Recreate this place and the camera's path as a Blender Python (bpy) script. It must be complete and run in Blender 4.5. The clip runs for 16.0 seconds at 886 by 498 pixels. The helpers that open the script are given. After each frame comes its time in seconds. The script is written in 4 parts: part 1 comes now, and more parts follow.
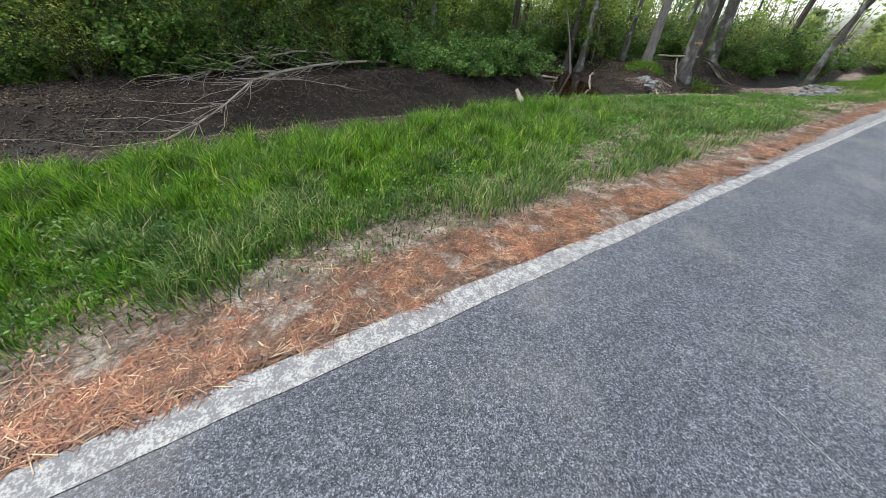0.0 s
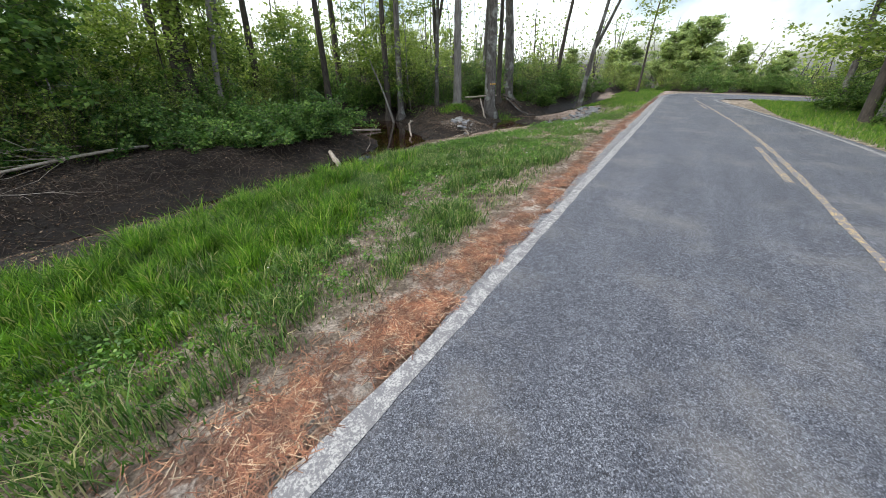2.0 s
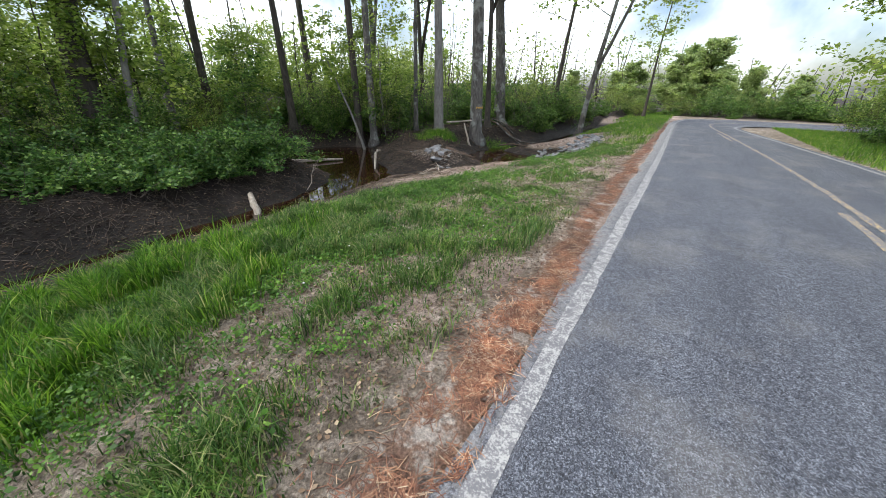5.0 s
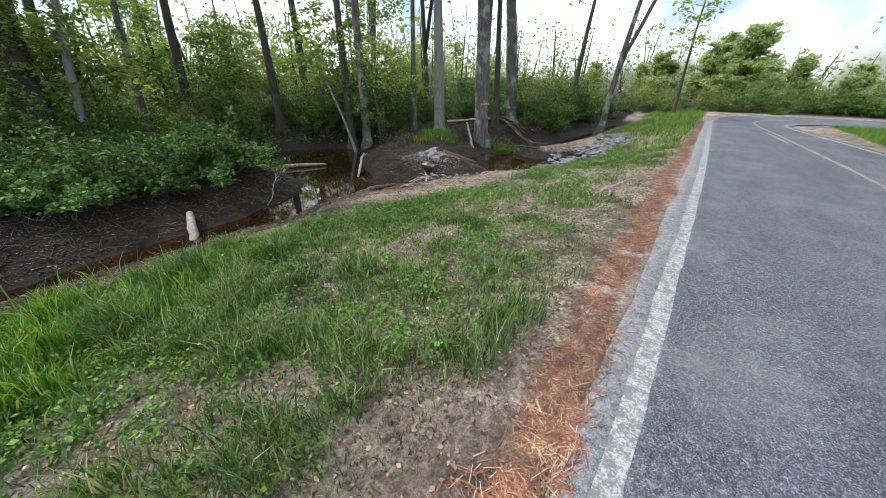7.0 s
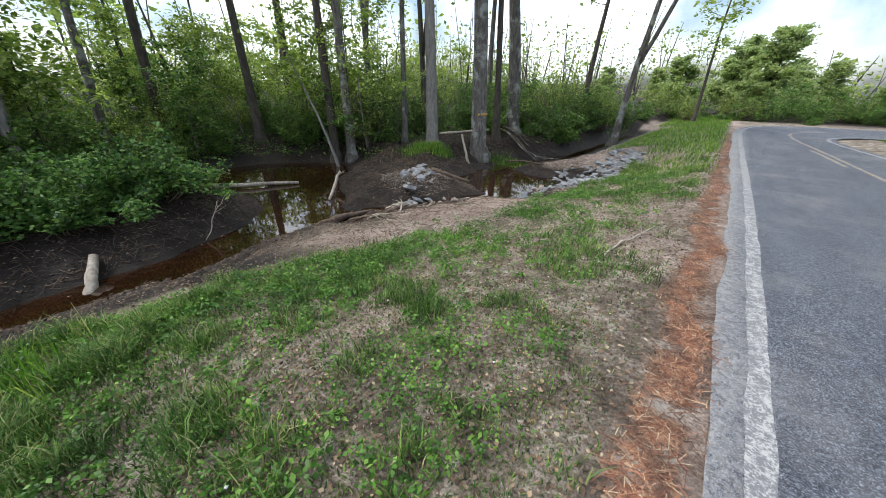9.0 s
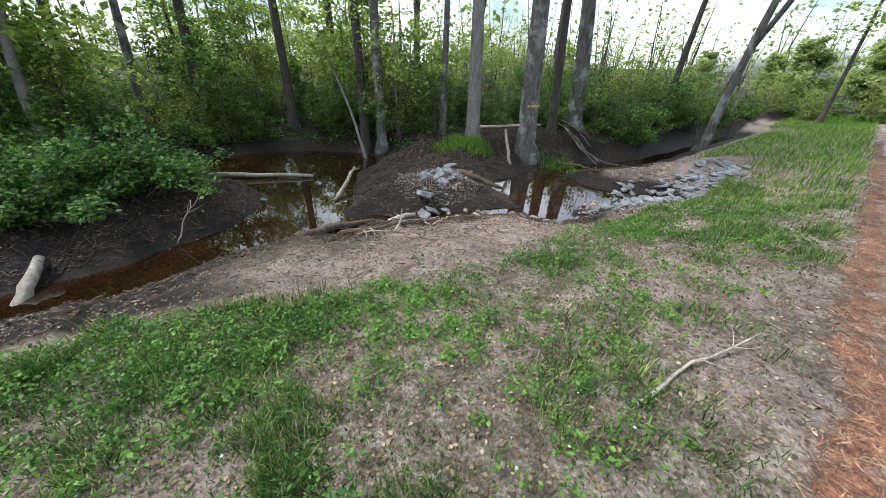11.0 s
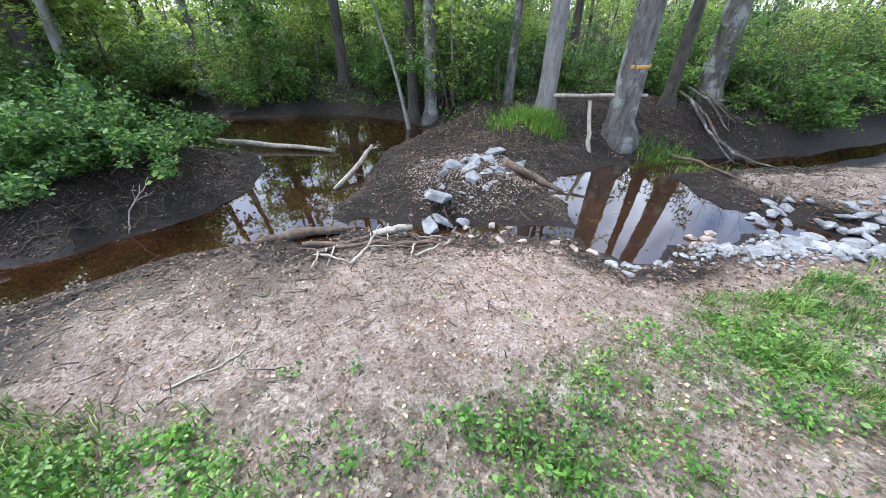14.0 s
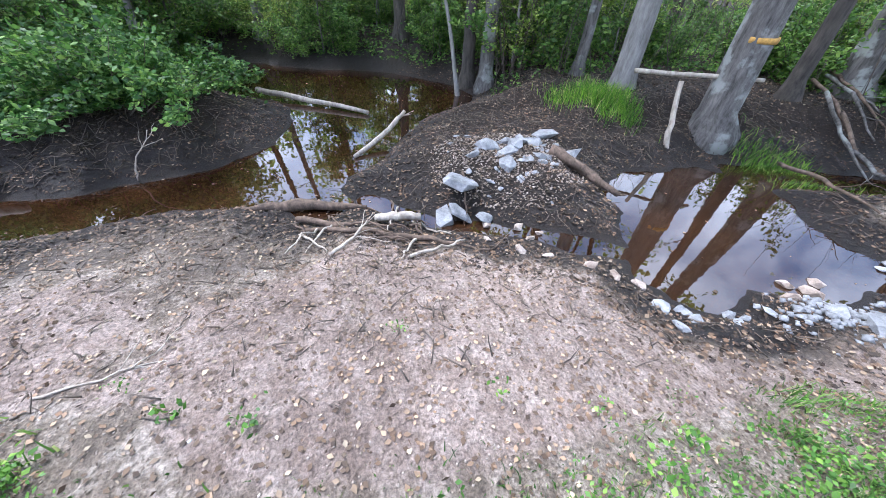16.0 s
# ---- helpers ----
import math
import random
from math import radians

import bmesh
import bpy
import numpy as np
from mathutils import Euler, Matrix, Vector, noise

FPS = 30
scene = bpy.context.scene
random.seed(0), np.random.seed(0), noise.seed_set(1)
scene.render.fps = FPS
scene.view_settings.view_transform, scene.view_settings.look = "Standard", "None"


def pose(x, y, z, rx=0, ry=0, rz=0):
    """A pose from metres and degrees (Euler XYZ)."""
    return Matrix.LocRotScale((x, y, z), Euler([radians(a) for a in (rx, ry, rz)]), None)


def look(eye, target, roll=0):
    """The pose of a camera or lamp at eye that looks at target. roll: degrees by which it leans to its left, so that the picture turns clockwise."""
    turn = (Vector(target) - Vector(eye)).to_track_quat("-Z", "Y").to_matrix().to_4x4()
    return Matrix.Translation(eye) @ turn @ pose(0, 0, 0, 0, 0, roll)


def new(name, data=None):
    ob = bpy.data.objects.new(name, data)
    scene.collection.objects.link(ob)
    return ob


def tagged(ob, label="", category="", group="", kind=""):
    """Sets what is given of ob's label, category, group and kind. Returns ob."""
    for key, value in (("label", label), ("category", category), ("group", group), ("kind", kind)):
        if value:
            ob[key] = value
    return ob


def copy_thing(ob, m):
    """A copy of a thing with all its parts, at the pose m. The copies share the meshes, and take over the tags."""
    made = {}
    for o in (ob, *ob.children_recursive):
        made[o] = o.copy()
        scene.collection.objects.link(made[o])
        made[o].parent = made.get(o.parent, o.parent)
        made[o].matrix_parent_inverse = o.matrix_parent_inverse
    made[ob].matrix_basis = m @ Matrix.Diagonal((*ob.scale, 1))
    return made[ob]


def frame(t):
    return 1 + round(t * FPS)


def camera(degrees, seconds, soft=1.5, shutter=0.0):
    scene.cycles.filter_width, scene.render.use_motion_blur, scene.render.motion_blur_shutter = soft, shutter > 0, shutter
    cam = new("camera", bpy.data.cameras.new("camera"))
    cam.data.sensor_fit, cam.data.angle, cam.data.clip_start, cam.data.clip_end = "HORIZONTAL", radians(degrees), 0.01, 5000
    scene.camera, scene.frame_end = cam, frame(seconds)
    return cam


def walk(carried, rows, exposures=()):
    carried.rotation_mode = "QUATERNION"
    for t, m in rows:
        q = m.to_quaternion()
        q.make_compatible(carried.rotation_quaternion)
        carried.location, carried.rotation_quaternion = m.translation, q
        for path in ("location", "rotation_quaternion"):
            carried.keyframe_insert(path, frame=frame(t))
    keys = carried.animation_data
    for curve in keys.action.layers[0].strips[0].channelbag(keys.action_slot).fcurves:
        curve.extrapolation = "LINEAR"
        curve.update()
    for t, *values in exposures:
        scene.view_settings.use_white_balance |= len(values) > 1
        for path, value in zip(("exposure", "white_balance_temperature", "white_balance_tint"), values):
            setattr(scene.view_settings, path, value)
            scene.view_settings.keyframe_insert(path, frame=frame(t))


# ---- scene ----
cam = camera(106, 16.0, soft=0.6)


def gaze(x, y, z, left, down, roll=0):
    return pose(x, y, z, 90 - down, 0, left) @ pose(0, 0, 0, 0, 0, roll)


PATH = [
    (0, gaze(1.093, 0.358, 1.500, 54.35, 36.78, 4.82)),
    (0.5, gaze(1.148, 0.828, 1.533, 49.08, 34.42, 3.23)),
    (1, gaze(1.036, 1.255, 1.591, 39.81, 32.58, 3.12)),
    (1.5, gaze(0.937, 1.838, 1.621, 34.42, 30.50, 1.01)),
    (2, gaze(0.940, 2.442, 1.660, 33.35, 29.29, 0.33)),
    (2.5, gaze(0.854, 2.954, 1.631, 32.60, 28.28, 0.71)),
    (3, gaze(0.815, 3.513, 1.631, 31.85, 27.40, 0.91)),
    (3.5, gaze(0.751, 4.075, 1.700, 32.52, 26.89, 0.98)),
    (4, gaze(0.649, 4.583, 1.684, 32.32, 26.55, 1.34)),
    (6.5, gaze(-0.041, 7.031, 1.649, 37.19, 26.91, 0.23)),
    (7, gaze(-0.087, 7.515, 1.624, 37.18, 27.25, 0.40)),
    (7.5, gaze(-0.204, 8.042, 1.661, 38.28, 27.56, -0.30)),
    (8, gaze(-0.334, 8.483, 1.684, 38.34, 28.00, -0.14)),
    (8.5, gaze(-0.434, 8.874, 1.742, 37.90, 27.42, 0.40)),
    (9, gaze(-0.611, 9.301, 1.719, 38.87, 26.70, 0.51)),
    (9.5, gaze(-0.778, 9.753, 1.712, 40.41, 27.46, 0.74)),
    (10, gaze(-0.841, 10.154, 1.737, 42.65, 27.43, 1.24)),
    (12.5, gaze(-1.716, 12.768, 1.734, 60.70, 33.66, -0.17)),
    (13, gaze(-1.886, 13.063, 1.675, 63.21, 34.38, -0.46)),
    (13.5, gaze(-2.138, 13.318, 1.623, 64.47, 35.08, -0.14)),
    (14, gaze(-2.307, 13.614, 1.598, 66.41, 35.73, 0.04)),
    (14.5, gaze(-2.498, 13.810, 1.582, 70.46, 35.53, 1.54)),
    (15, gaze(-2.677, 13.973, 1.515, 72.26, 37.91, 2.03)),
    (15.5, gaze(-2.814, 14.221, 1.469, 74.93, 39.39, 2.22)),
    (16, gaze(-2.923, 14.368, 1.419, 76.84, 40.88, 2.35)),
]
walk(cam, PATH, [(0, 0.2, 6450, 8), (1, 0.1, 6450, 9), (4, 0.06, 6400, 10), (7, 0.2, 6250, 11), (10, 0.06, 6150, 9), (12.5, 0.85, 5850, 9), (14, 1.08, 5650, 12), (15, 1.08, 5550, 13), (16, 1.22, 5450, 16)])

# ---- sky and sun ----
SUN_UP, SUN_TURN = radians(58), radians(225)
world = bpy.data.worlds.new("sky")
scene.world = world
world.use_nodes = True
wn, wl = world.node_tree.nodes, world.node_tree.links
sky = wn.new("ShaderNodeTexSky")
sky.sky_type, sky.sun_disc = "NISHITA", False
sky.sun_elevation, sky.sun_rotation = SUN_UP, SUN_TURN
sky.air_density, sky.dust_density, sky.ozone_density = 1.0, 2.0, 1.2
cloud_at = wn.new("ShaderNodeTexCoord")
cloud = wn.new("ShaderNodeTexNoise")
cloud.inputs["Scale"].default_value, cloud.inputs["Detail"].default_value = 3.2, 6
cover = wn.new("ShaderNodeValToRGB")
cover.color_ramp.elements[0].position, cover.color_ramp.elements[1].position = 0.42, 0.65
white = wn.new("ShaderNodeMix")
white.data_type = "RGBA"
white.inputs[7].default_value = (11.5, 11.8, 12.2, 1)
wl.new(cloud_at.outputs["Generated"], cloud.inputs["Vector"])
wl.new(cloud.outputs["Fac"], cover.inputs["Fac"])
wl.new(cover.outputs["Color"], white.inputs[0])
wl.new(sky.outputs["Color"], white.inputs[6])
wl.new(white.outputs[2], wn["Background"].inputs["Color"])
wn["Background"].inputs["Strength"].default_value = 0.175

lamp = bpy.data.lights.new("sun", "SUN")
lamp.energy, lamp.angle, lamp.color = 3.0, radians(14), (1.0, 0.95, 0.87)
sun = new("sun", lamp)
sun.matrix_world = look((0, 0, 30), (-30 * math.sin(SUN_TURN) / math.tan(SUN_UP), -30 * math.cos(SUN_TURN) / math.tan(SUN_UP), 0))


# ---- materials ----
def grow(name):
    m = bpy.data.materials.new(name)
    m.use_nodes = True
    n, l = m.node_tree.nodes, m.node_tree.links
    return m, n, l, n["Principled BSDF"]


def ramp(n, l, fac, stops):
    r = n.new("ShaderNodeValToRGB")
    while len(r.color_ramp.elements) < len(stops):
        r.color_ramp.elements.new(0.5)
    for e, (at, c) in zip(r.color_ramp.elements, stops):
        e.position, e.color = at, (*c, 1)
    l.new(fac, r.inputs["Fac"])
    return r.outputs["Color"]


def noise_at(n, l, scale, detail=5, rough=0.6, stretch=None):
    g = n.new("ShaderNodeNewGeometry")
    t = n.new("ShaderNodeTexNoise")
    t.inputs["Scale"].default_value, t.inputs["Detail"].default_value, t.inputs["Roughness"].default_value = scale, detail, rough
    source = g.outputs["Position"]
    if stretch:
        mp = n.new("ShaderNodeMapping")
        mp.inputs["Scale"].default_value = stretch
        l.new(source, mp.inputs["Vector"])
        source = mp.outputs["Vector"]
    l.new(source, t.inputs["Vector"])
    return t.outputs["Fac"]


def mix(n, l, fac, a, b, how="MIX"):
    m = n.new("ShaderNodeMix")
    m.data_type, m.blend_type = "RGBA", how
    for socket, value in ((m.inputs[0], fac), (m.inputs[6], a), (m.inputs[7], b)):
        if isinstance(value, bpy.types.NodeSocket):
            l.new(value, socket)
        elif isinstance(value, (int, float)):
            socket.default_value = value
        else:
            socket.default_value = (*value, 1)
    return m.outputs[2]


def bumped(n, l, shader, height, strength, distance=0.02):
    b = n.new("ShaderNodeBump")
    b.inputs["Strength"].default_value, b.inputs["Distance"].default_value = strength, distance
    l.new(height, b.inputs["Height"])
    l.new(b.outputs["Normal"], shader.inputs["Normal"])


def surface(name, stops, scale, rough=0.85, bump=0.5, fine=None, stretch=None, distance=0.02):
    """Two scales of noise: broad stains and fine grain."""
    m, n, l, p = grow(name)
    broad = noise_at(n, l, scale, 6, 0.65, stretch)
    grain = noise_at(n, l, fine or scale * 9, 4, 0.7, stretch)
    colour = ramp(n, l, broad, stops)
    colour = mix(n, l, 0.55, colour, ramp(n, l, grain, [(0.3, (0.45, 0.45, 0.45)), (0.7, (1.3, 1.3, 1.3))]), "MULTIPLY")
    l.new(colour, p.inputs["Base Color"])
    p.inputs["Roughness"].default_value = rough
    bumped(n, l, p, grain, bump, distance)
    return m


def leafy(name, stops, passing=0.35, rough=0.55):
    """Leaves: a colour for each leaf, light that passes through."""
    m, n, l, p = grow(name)
    g = n.new("ShaderNodeNewGeometry")
    colour = ramp(n, l, g.outputs["Random Per Island"], stops)
    broad = noise_at(n, l, 0.9, 3)
    clump = noise_at(n, l, 6.5, 2)
    colour = mix(n, l, 0.6, colour, ramp(n, l, clump, [(0.36, (0.42, 0.48, 0.45)), (0.64, (1.45, 1.4, 1.2))]), "MULTIPLY")
    colour = mix(n, l, 0.6, colour, ramp(n, l, broad, [(0.32, (0.48, 0.55, 0.5)), (0.68, (1.35, 1.25, 1.1))]), "MULTIPLY")
    l.new(colour, p.inputs["Base Color"])
    p.inputs["Roughness"].default_value = rough
    if passing:
        t = n.new("ShaderNodeBsdfTranslucent")
        l.new(colour, t.inputs["Color"])
        s = n.new("ShaderNodeMixShader")
        s.inputs[0].default_value = passing
        l.new(p.outputs[0], s.inputs[1])
        l.new(t.outputs[0], s.inputs[2])
        l.new(s.outputs[0], n["Material Output"].inputs["Surface"])
    return m


def ground_material():
    m, n, l, p = grow("ground")
    zone = n.new("ShaderNodeVertexColor")
    zone.layer_name = "zones"
    split = n.new("ShaderNodeSeparateColor")
    l.new(zone.outputs["Color"], split.inputs["Color"])
    broad, mid, fine = noise_at(n, l, 0.7, 6, 0.65), noise_at(n, l, 5, 7, 0.78), noise_at(n, l, 42, 5, 0.8)

    def edge(socket):
        a = n.new("ShaderNodeMath")
        a.operation = "MULTIPLY_ADD"
        l.new(mid, a.inputs[0])
        a.inputs[1].default_value = 0.9
        a.inputs[2].default_value = -0.45
        b = n.new("ShaderNodeMath")
        b.operation = "ADD"
        l.new(a.outputs[0], b.inputs[0])
        l.new(socket, b.inputs[1])
        c = n.new("ShaderNodeMapRange")
        c.inputs["From Min"].default_value, c.inputs["From Max"].default_value = 0.33, 0.67
        l.new(b.outputs[0], c.inputs["Value"])
        return c.outputs["Result"]

    soil = ramp(n, l, mid, [(0.28, (0.09, 0.07, 0.052)), (0.48, (0.25, 0.20, 0.152)), (0.65, (0.60, 0.52, 0.44))])
    sand = ramp(n, l, mid, [(0.25, (0.19, 0.138, 0.11)), (0.43, (0.32, 0.24, 0.195)), (0.62, (0.50, 0.405, 0.35))])
    # mud and litter: wet dark tones, darkened further to stand for the woods' shade
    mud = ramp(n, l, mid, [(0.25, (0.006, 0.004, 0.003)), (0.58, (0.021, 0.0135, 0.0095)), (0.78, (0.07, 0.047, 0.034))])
    needles = ramp(n, l, mid, [(0.28, (0.14, 0.07, 0.045)), (0.46, (0.30, 0.19, 0.135)), (0.58, (0.56, 0.50, 0.44))])
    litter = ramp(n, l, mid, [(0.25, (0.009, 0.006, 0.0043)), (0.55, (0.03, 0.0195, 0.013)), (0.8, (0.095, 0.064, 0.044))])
    c = mix(n, l, edge(split.outputs["Red"]), soil, sand)
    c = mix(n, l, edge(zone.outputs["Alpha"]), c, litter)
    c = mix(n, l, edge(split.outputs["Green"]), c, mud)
    c = mix(n, l, edge(split.outputs["Blue"]), c, needles)
    c = mix(n, l, 0.85, c, ramp(n, l, fine, [(0.36, (0.36, 0.35, 0.34)), (0.5, (0.95, 0.95, 0.95)), (0.63, (1.6, 1.6, 1.6))]), "MULTIPLY")
    c = mix(n, l, 0.8, c, ramp(n, l, broad, [(0.35, (0.6, 0.57, 0.55)), (0.62, (1.2, 1.2, 1.2))]), "MULTIPLY")
    l.new(c, p.inputs["Base Color"])
    wet = n.new("ShaderNodeMapRange")
    wet.inputs["To Min"].default_value, wet.inputs["To Max"].default_value = 0.95, 0.6
    l.new(split.outputs["Green"], wet.inputs["Value"])
    l.new(wet.outputs["Result"], p.inputs["Roughness"])
    h = n.new("ShaderNodeMath")
    h.operation = "ADD"
    l.new(mid, h.inputs[0])
    l.new(fine, h.inputs[1])
    bumped(n, l, p, h.outputs[0], 1.0, 0.05)
    return m


def asphalt_material():
    m, n, l, p = grow("asphalt")
    g = n.new("ShaderNodeNewGeometry")
    stones = n.new("ShaderNodeTexVoronoi")
    stones.inputs["Scale"].default_value = 165
    l.new(g.outputs["Position"], stones.inputs["Vector"])
    broad, streak, fine = noise_at(n, l, 0.8, 6, 0.65), noise_at(n, l, 2.2, 5, 0.6, (1.0, 0.18, 1.0)), noise_at(n, l, 150, 3, 0.8)
    chip = ramp(n, l, stones.outputs["Color"], [(0.12, (0.024, 0.026, 0.034)), (0.5, (0.072, 0.081, 0.103)), (0.85, (0.21, 0.228, 0.262))])
    c = mix(n, l, 0.8, chip, ramp(n, l, fine, [(0.3, (0.4, 0.4, 0.42)), (0.7, (1.5, 1.5, 1.5))]), "MULTIPLY")
    c = mix(n, l, 0.7, c, ramp(n, l, streak, [(0.3, (0.72, 0.72, 0.74)), (0.7, (1.25, 1.24, 1.2))]), "MULTIPLY")
    speckle = noise_at(n, l, 38, 5, 0.85)
    c = mix(n, l, 0.9, c, ramp(n, l, speckle, [(0.36, (0.42, 0.42, 0.44)), (0.5, (0.86, 0.86, 0.87)), (0.64, (1.6, 1.6, 1.58))]), "MULTIPLY")
    dust = ramp(n, l, broad, [(0.5, (0, 0, 0)), (0.74, (0.36, 0.36, 0.36))])
    c = mix(n, l, dust, c, (0.30, 0.285, 0.26))
    apart = n.new("ShaderNodeSeparateXYZ")
    l.new(g.outputs["Position"], apart.inputs["Vector"])
    side = n.new("ShaderNodeMapRange")
    side.inputs["From Min"].default_value, side.inputs["From Max"].default_value = 0.1, -0.3
    l.new(apart.outputs["X"], side.inputs["Value"])
    gritty = ramp(n, l, noise_at(n, l, 22, 6, 0.85), [(0.4, (0.1, 0.1, 0.1)), (0.6, (0.85, 0.85, 0.85))])
    c = mix(n, l, mix(n, l, 1.0, gritty, side.outputs["Result"], "MULTIPLY"), c, (0.40, 0.385, 0.365))
    l.new(c, p.inputs["Base Color"])
    p.inputs["Roughness"].default_value = 0.72
    bumped(n, l, p, stones.outputs["Distance"], 0.6, 0.006)
    return m


def paint_material(name, colour, worn):
    """Road paint worn through to the stones."""
    m, n, l, p = grow(name)
    fine, mid = noise_at(n, l, 75, 4, 0.8), noise_at(n, l, 16, 5, 0.75)
    w = n.new("ShaderNodeMath")
    w.operation = "MULTIPLY_ADD"
    l.new(mid, w.inputs[0])
    w.inputs[1].default_value = 0.8
    l.new(fine, w.inputs[2])
    k = ramp(n, l, w.outputs[0], [(worn, (0, 0, 0)), (min(worn + 0.22, 1), (1, 1, 1))])
    c = mix(n, l, k, (0.16, 0.16, 0.17), colour)
    l.new(c, p.inputs["Base Color"])
    p.inputs["Roughness"].default_value = 0.75
    bumped(n, l, p, fine, 0.5, 0.004)
    return m


def water_material():
    m, n, l, p = grow("creek_water")
    mid = noise_at(n, l, 1.1, 4)
    l.new(ramp(n, l, mid, [(0.3, (0.012, 0.0055, 0.0025)), (0.7, (0.036, 0.016, 0.0065))]), p.inputs["Base Color"])
    p.inputs["Roughness"].default_value, p.inputs["IOR"].default_value = 0.015, 1.85
    bumped(n, l, p, noise_at(n, l, 3.5, 3, 0.5), 0.06, 0.02)
    return m


def bark_material(name, dark, light, patch=None):
    m, n, l, p = grow(name)
    ridge = noise_at(n, l, 14, 6, 0.7, (1, 1, 0.22))
    broad = noise_at(n, l, 2.2, 5, 0.6)
    c = ramp(n, l, ridge, [(0.3, dark), (0.68, light)])
    if patch:
        c = mix(n, l, ramp(n, l, broad, [(0.52, (0, 0, 0)), (0.6, (0.75, 0.75, 0.75))]), c, patch)
    c = mix(n, l, 0.5, c, ramp(n, l, broad, [(0.3, (0.6, 0.6, 0.6)), (0.7, (1.25, 1.25, 1.25))]), "MULTIPLY")
    l.new(c, p.inputs["Base Color"])
    p.inputs["Roughness"].default_value = 0.92
    bumped(n, l, p, ridge, 0.9, 0.03)
    return m


GROUND, ASPHALT, WATER = ground_material(), asphalt_material(), water_material()
WHITE_PAINT = paint_material("white_road_paint", (0.40, 0.40, 0.39), 0.86)
YELLOW_PAINT = paint_material("yellow_road_paint", (0.60, 0.42, 0.17), 0.95)
BARK_GREY = bark_material("grey_bark", (0.026, 0.023, 0.02), (0.19, 0.175, 0.16), (0.28, 0.29, 0.27))
BARK_PALE = bark_material("pale_bark", (0.13, 0.12, 0.108), (0.30, 0.285, 0.265))
BARK_DARK = bark_material("dark_bark", (0.025, 0.021, 0.018), (0.10, 0.085, 0.07))
DEADWOOD = bark_material("bleached_wood", (0.22, 0.18, 0.14), (0.56, 0.50, 0.42))
ROTTEN = bark_material("rotten_wood", (0.035, 0.025, 0.018), (0.20, 0.14, 0.10))
TAPE = surface("faded_orange_mark", [(0.3, (0.35, 0.20, 0.06)), (0.6, (0.62, 0.36, 0.08))], 14)
GRASS = leafy("grass_blades", [(0, (0.035, 0.105, 0.010)), (0.5, (0.125, 0.30, 0.022)), (0.88, (0.27, 0.47, 0.05)), (1, (0.50, 0.47, 0.22))], 0.4)
GRASS_DULL = leafy("dull_grass", [(0, (0.028, 0.075, 0.016)), (0.45, (0.095, 0.215, 0.038)), (0.8, (0.22, 0.34, 0.09)), (1, (0.50, 0.45, 0.28))], 0.35)
WEED = leafy("weed_leaves", [(0, (0.045, 0.12, 0.02)), (0.6, (0.105, 0.25, 0.035)), (1, (0.22, 0.38, 0.07))], 0.35)
LEAF = leafy("spring_leaves", [(0, (0.13, 0.22, 0.035)), (0.5, (0.30, 0.43, 0.08)), (1, (0.52, 0.61, 0.20))], 0.6)
LEAF_DEEP = leafy("shrub_leaves", [(0, (0.04, 0.105, 0.022)), (0.6, (0.125, 0.25, 0.045)), (1, (0.27, 0.40, 0.10))], 0.45)
DRY_LEAF = leafy("dry_leaves", [(0, (0.055, 0.034, 0.024)), (0.5, (0.14, 0.09, 0.062)), (0.85, (0.27, 0.19, 0.14)), (1, (0.45, 0.36, 0.28))], 0, 0.85)
LEAF_BANK = leafy("bright_shrub_leaves", [(0, (0.03, 0.09, 0.02)), (0.6, (0.10, 0.225, 0.045)), (1, (0.27, 0.42, 0.11))], 0.4)
# darker copy of the dry leaves: damp, with the bank's shade in the colour
DAMP_SHADED_LEAF = leafy("damp_leaves", [(0, (0.013, 0.008, 0.006)), (0.45, (0.052, 0.032, 0.021)), (0.85, (0.155, 0.098, 0.066)), (1, (0.32, 0.24, 0.185))], 0, 0.8)
# spring leaves made paler, with distant haze and brightness mixed into the colour
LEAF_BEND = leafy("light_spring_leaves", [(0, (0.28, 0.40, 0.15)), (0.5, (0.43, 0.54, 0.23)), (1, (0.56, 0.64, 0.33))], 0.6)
NEEDLE = leafy("pine_needles", [(0, (0.09, 0.036, 0.025)), (0.45, (0.235, 0.095, 0.058)), (0.85, (0.38, 0.20, 0.13)), (1, (0.58, 0.46, 0.36))], 0, 0.7)
ROCK = surface("grey_rock", [(0.3, (0.11, 0.115, 0.12)), (0.5, (0.23, 0.236, 0.246)), (0.72, (0.39, 0.396, 0.406))], 5, 0.8, 0.5)
ROCK_TAN = surface("tan_rock", [(0.3, (0.17, 0.12, 0.088)), (0.5, (0.33, 0.265, 0.215)), (0.7, (0.54, 0.47, 0.41))], 6, 0.8, 0.5)
STEM = surface("twig_bark", [(0.3, (0.05, 0.039, 0.029)), (0.7, (0.19, 0.15, 0.118))], 8)
FLOWER = surface("white_petals", [(0.3, (0.7, 0.7, 0.68)), (0.7, (0.85, 0.85, 0.82))], 30)

# ---- mesh makers ----
rng = np.random.default_rng(7)


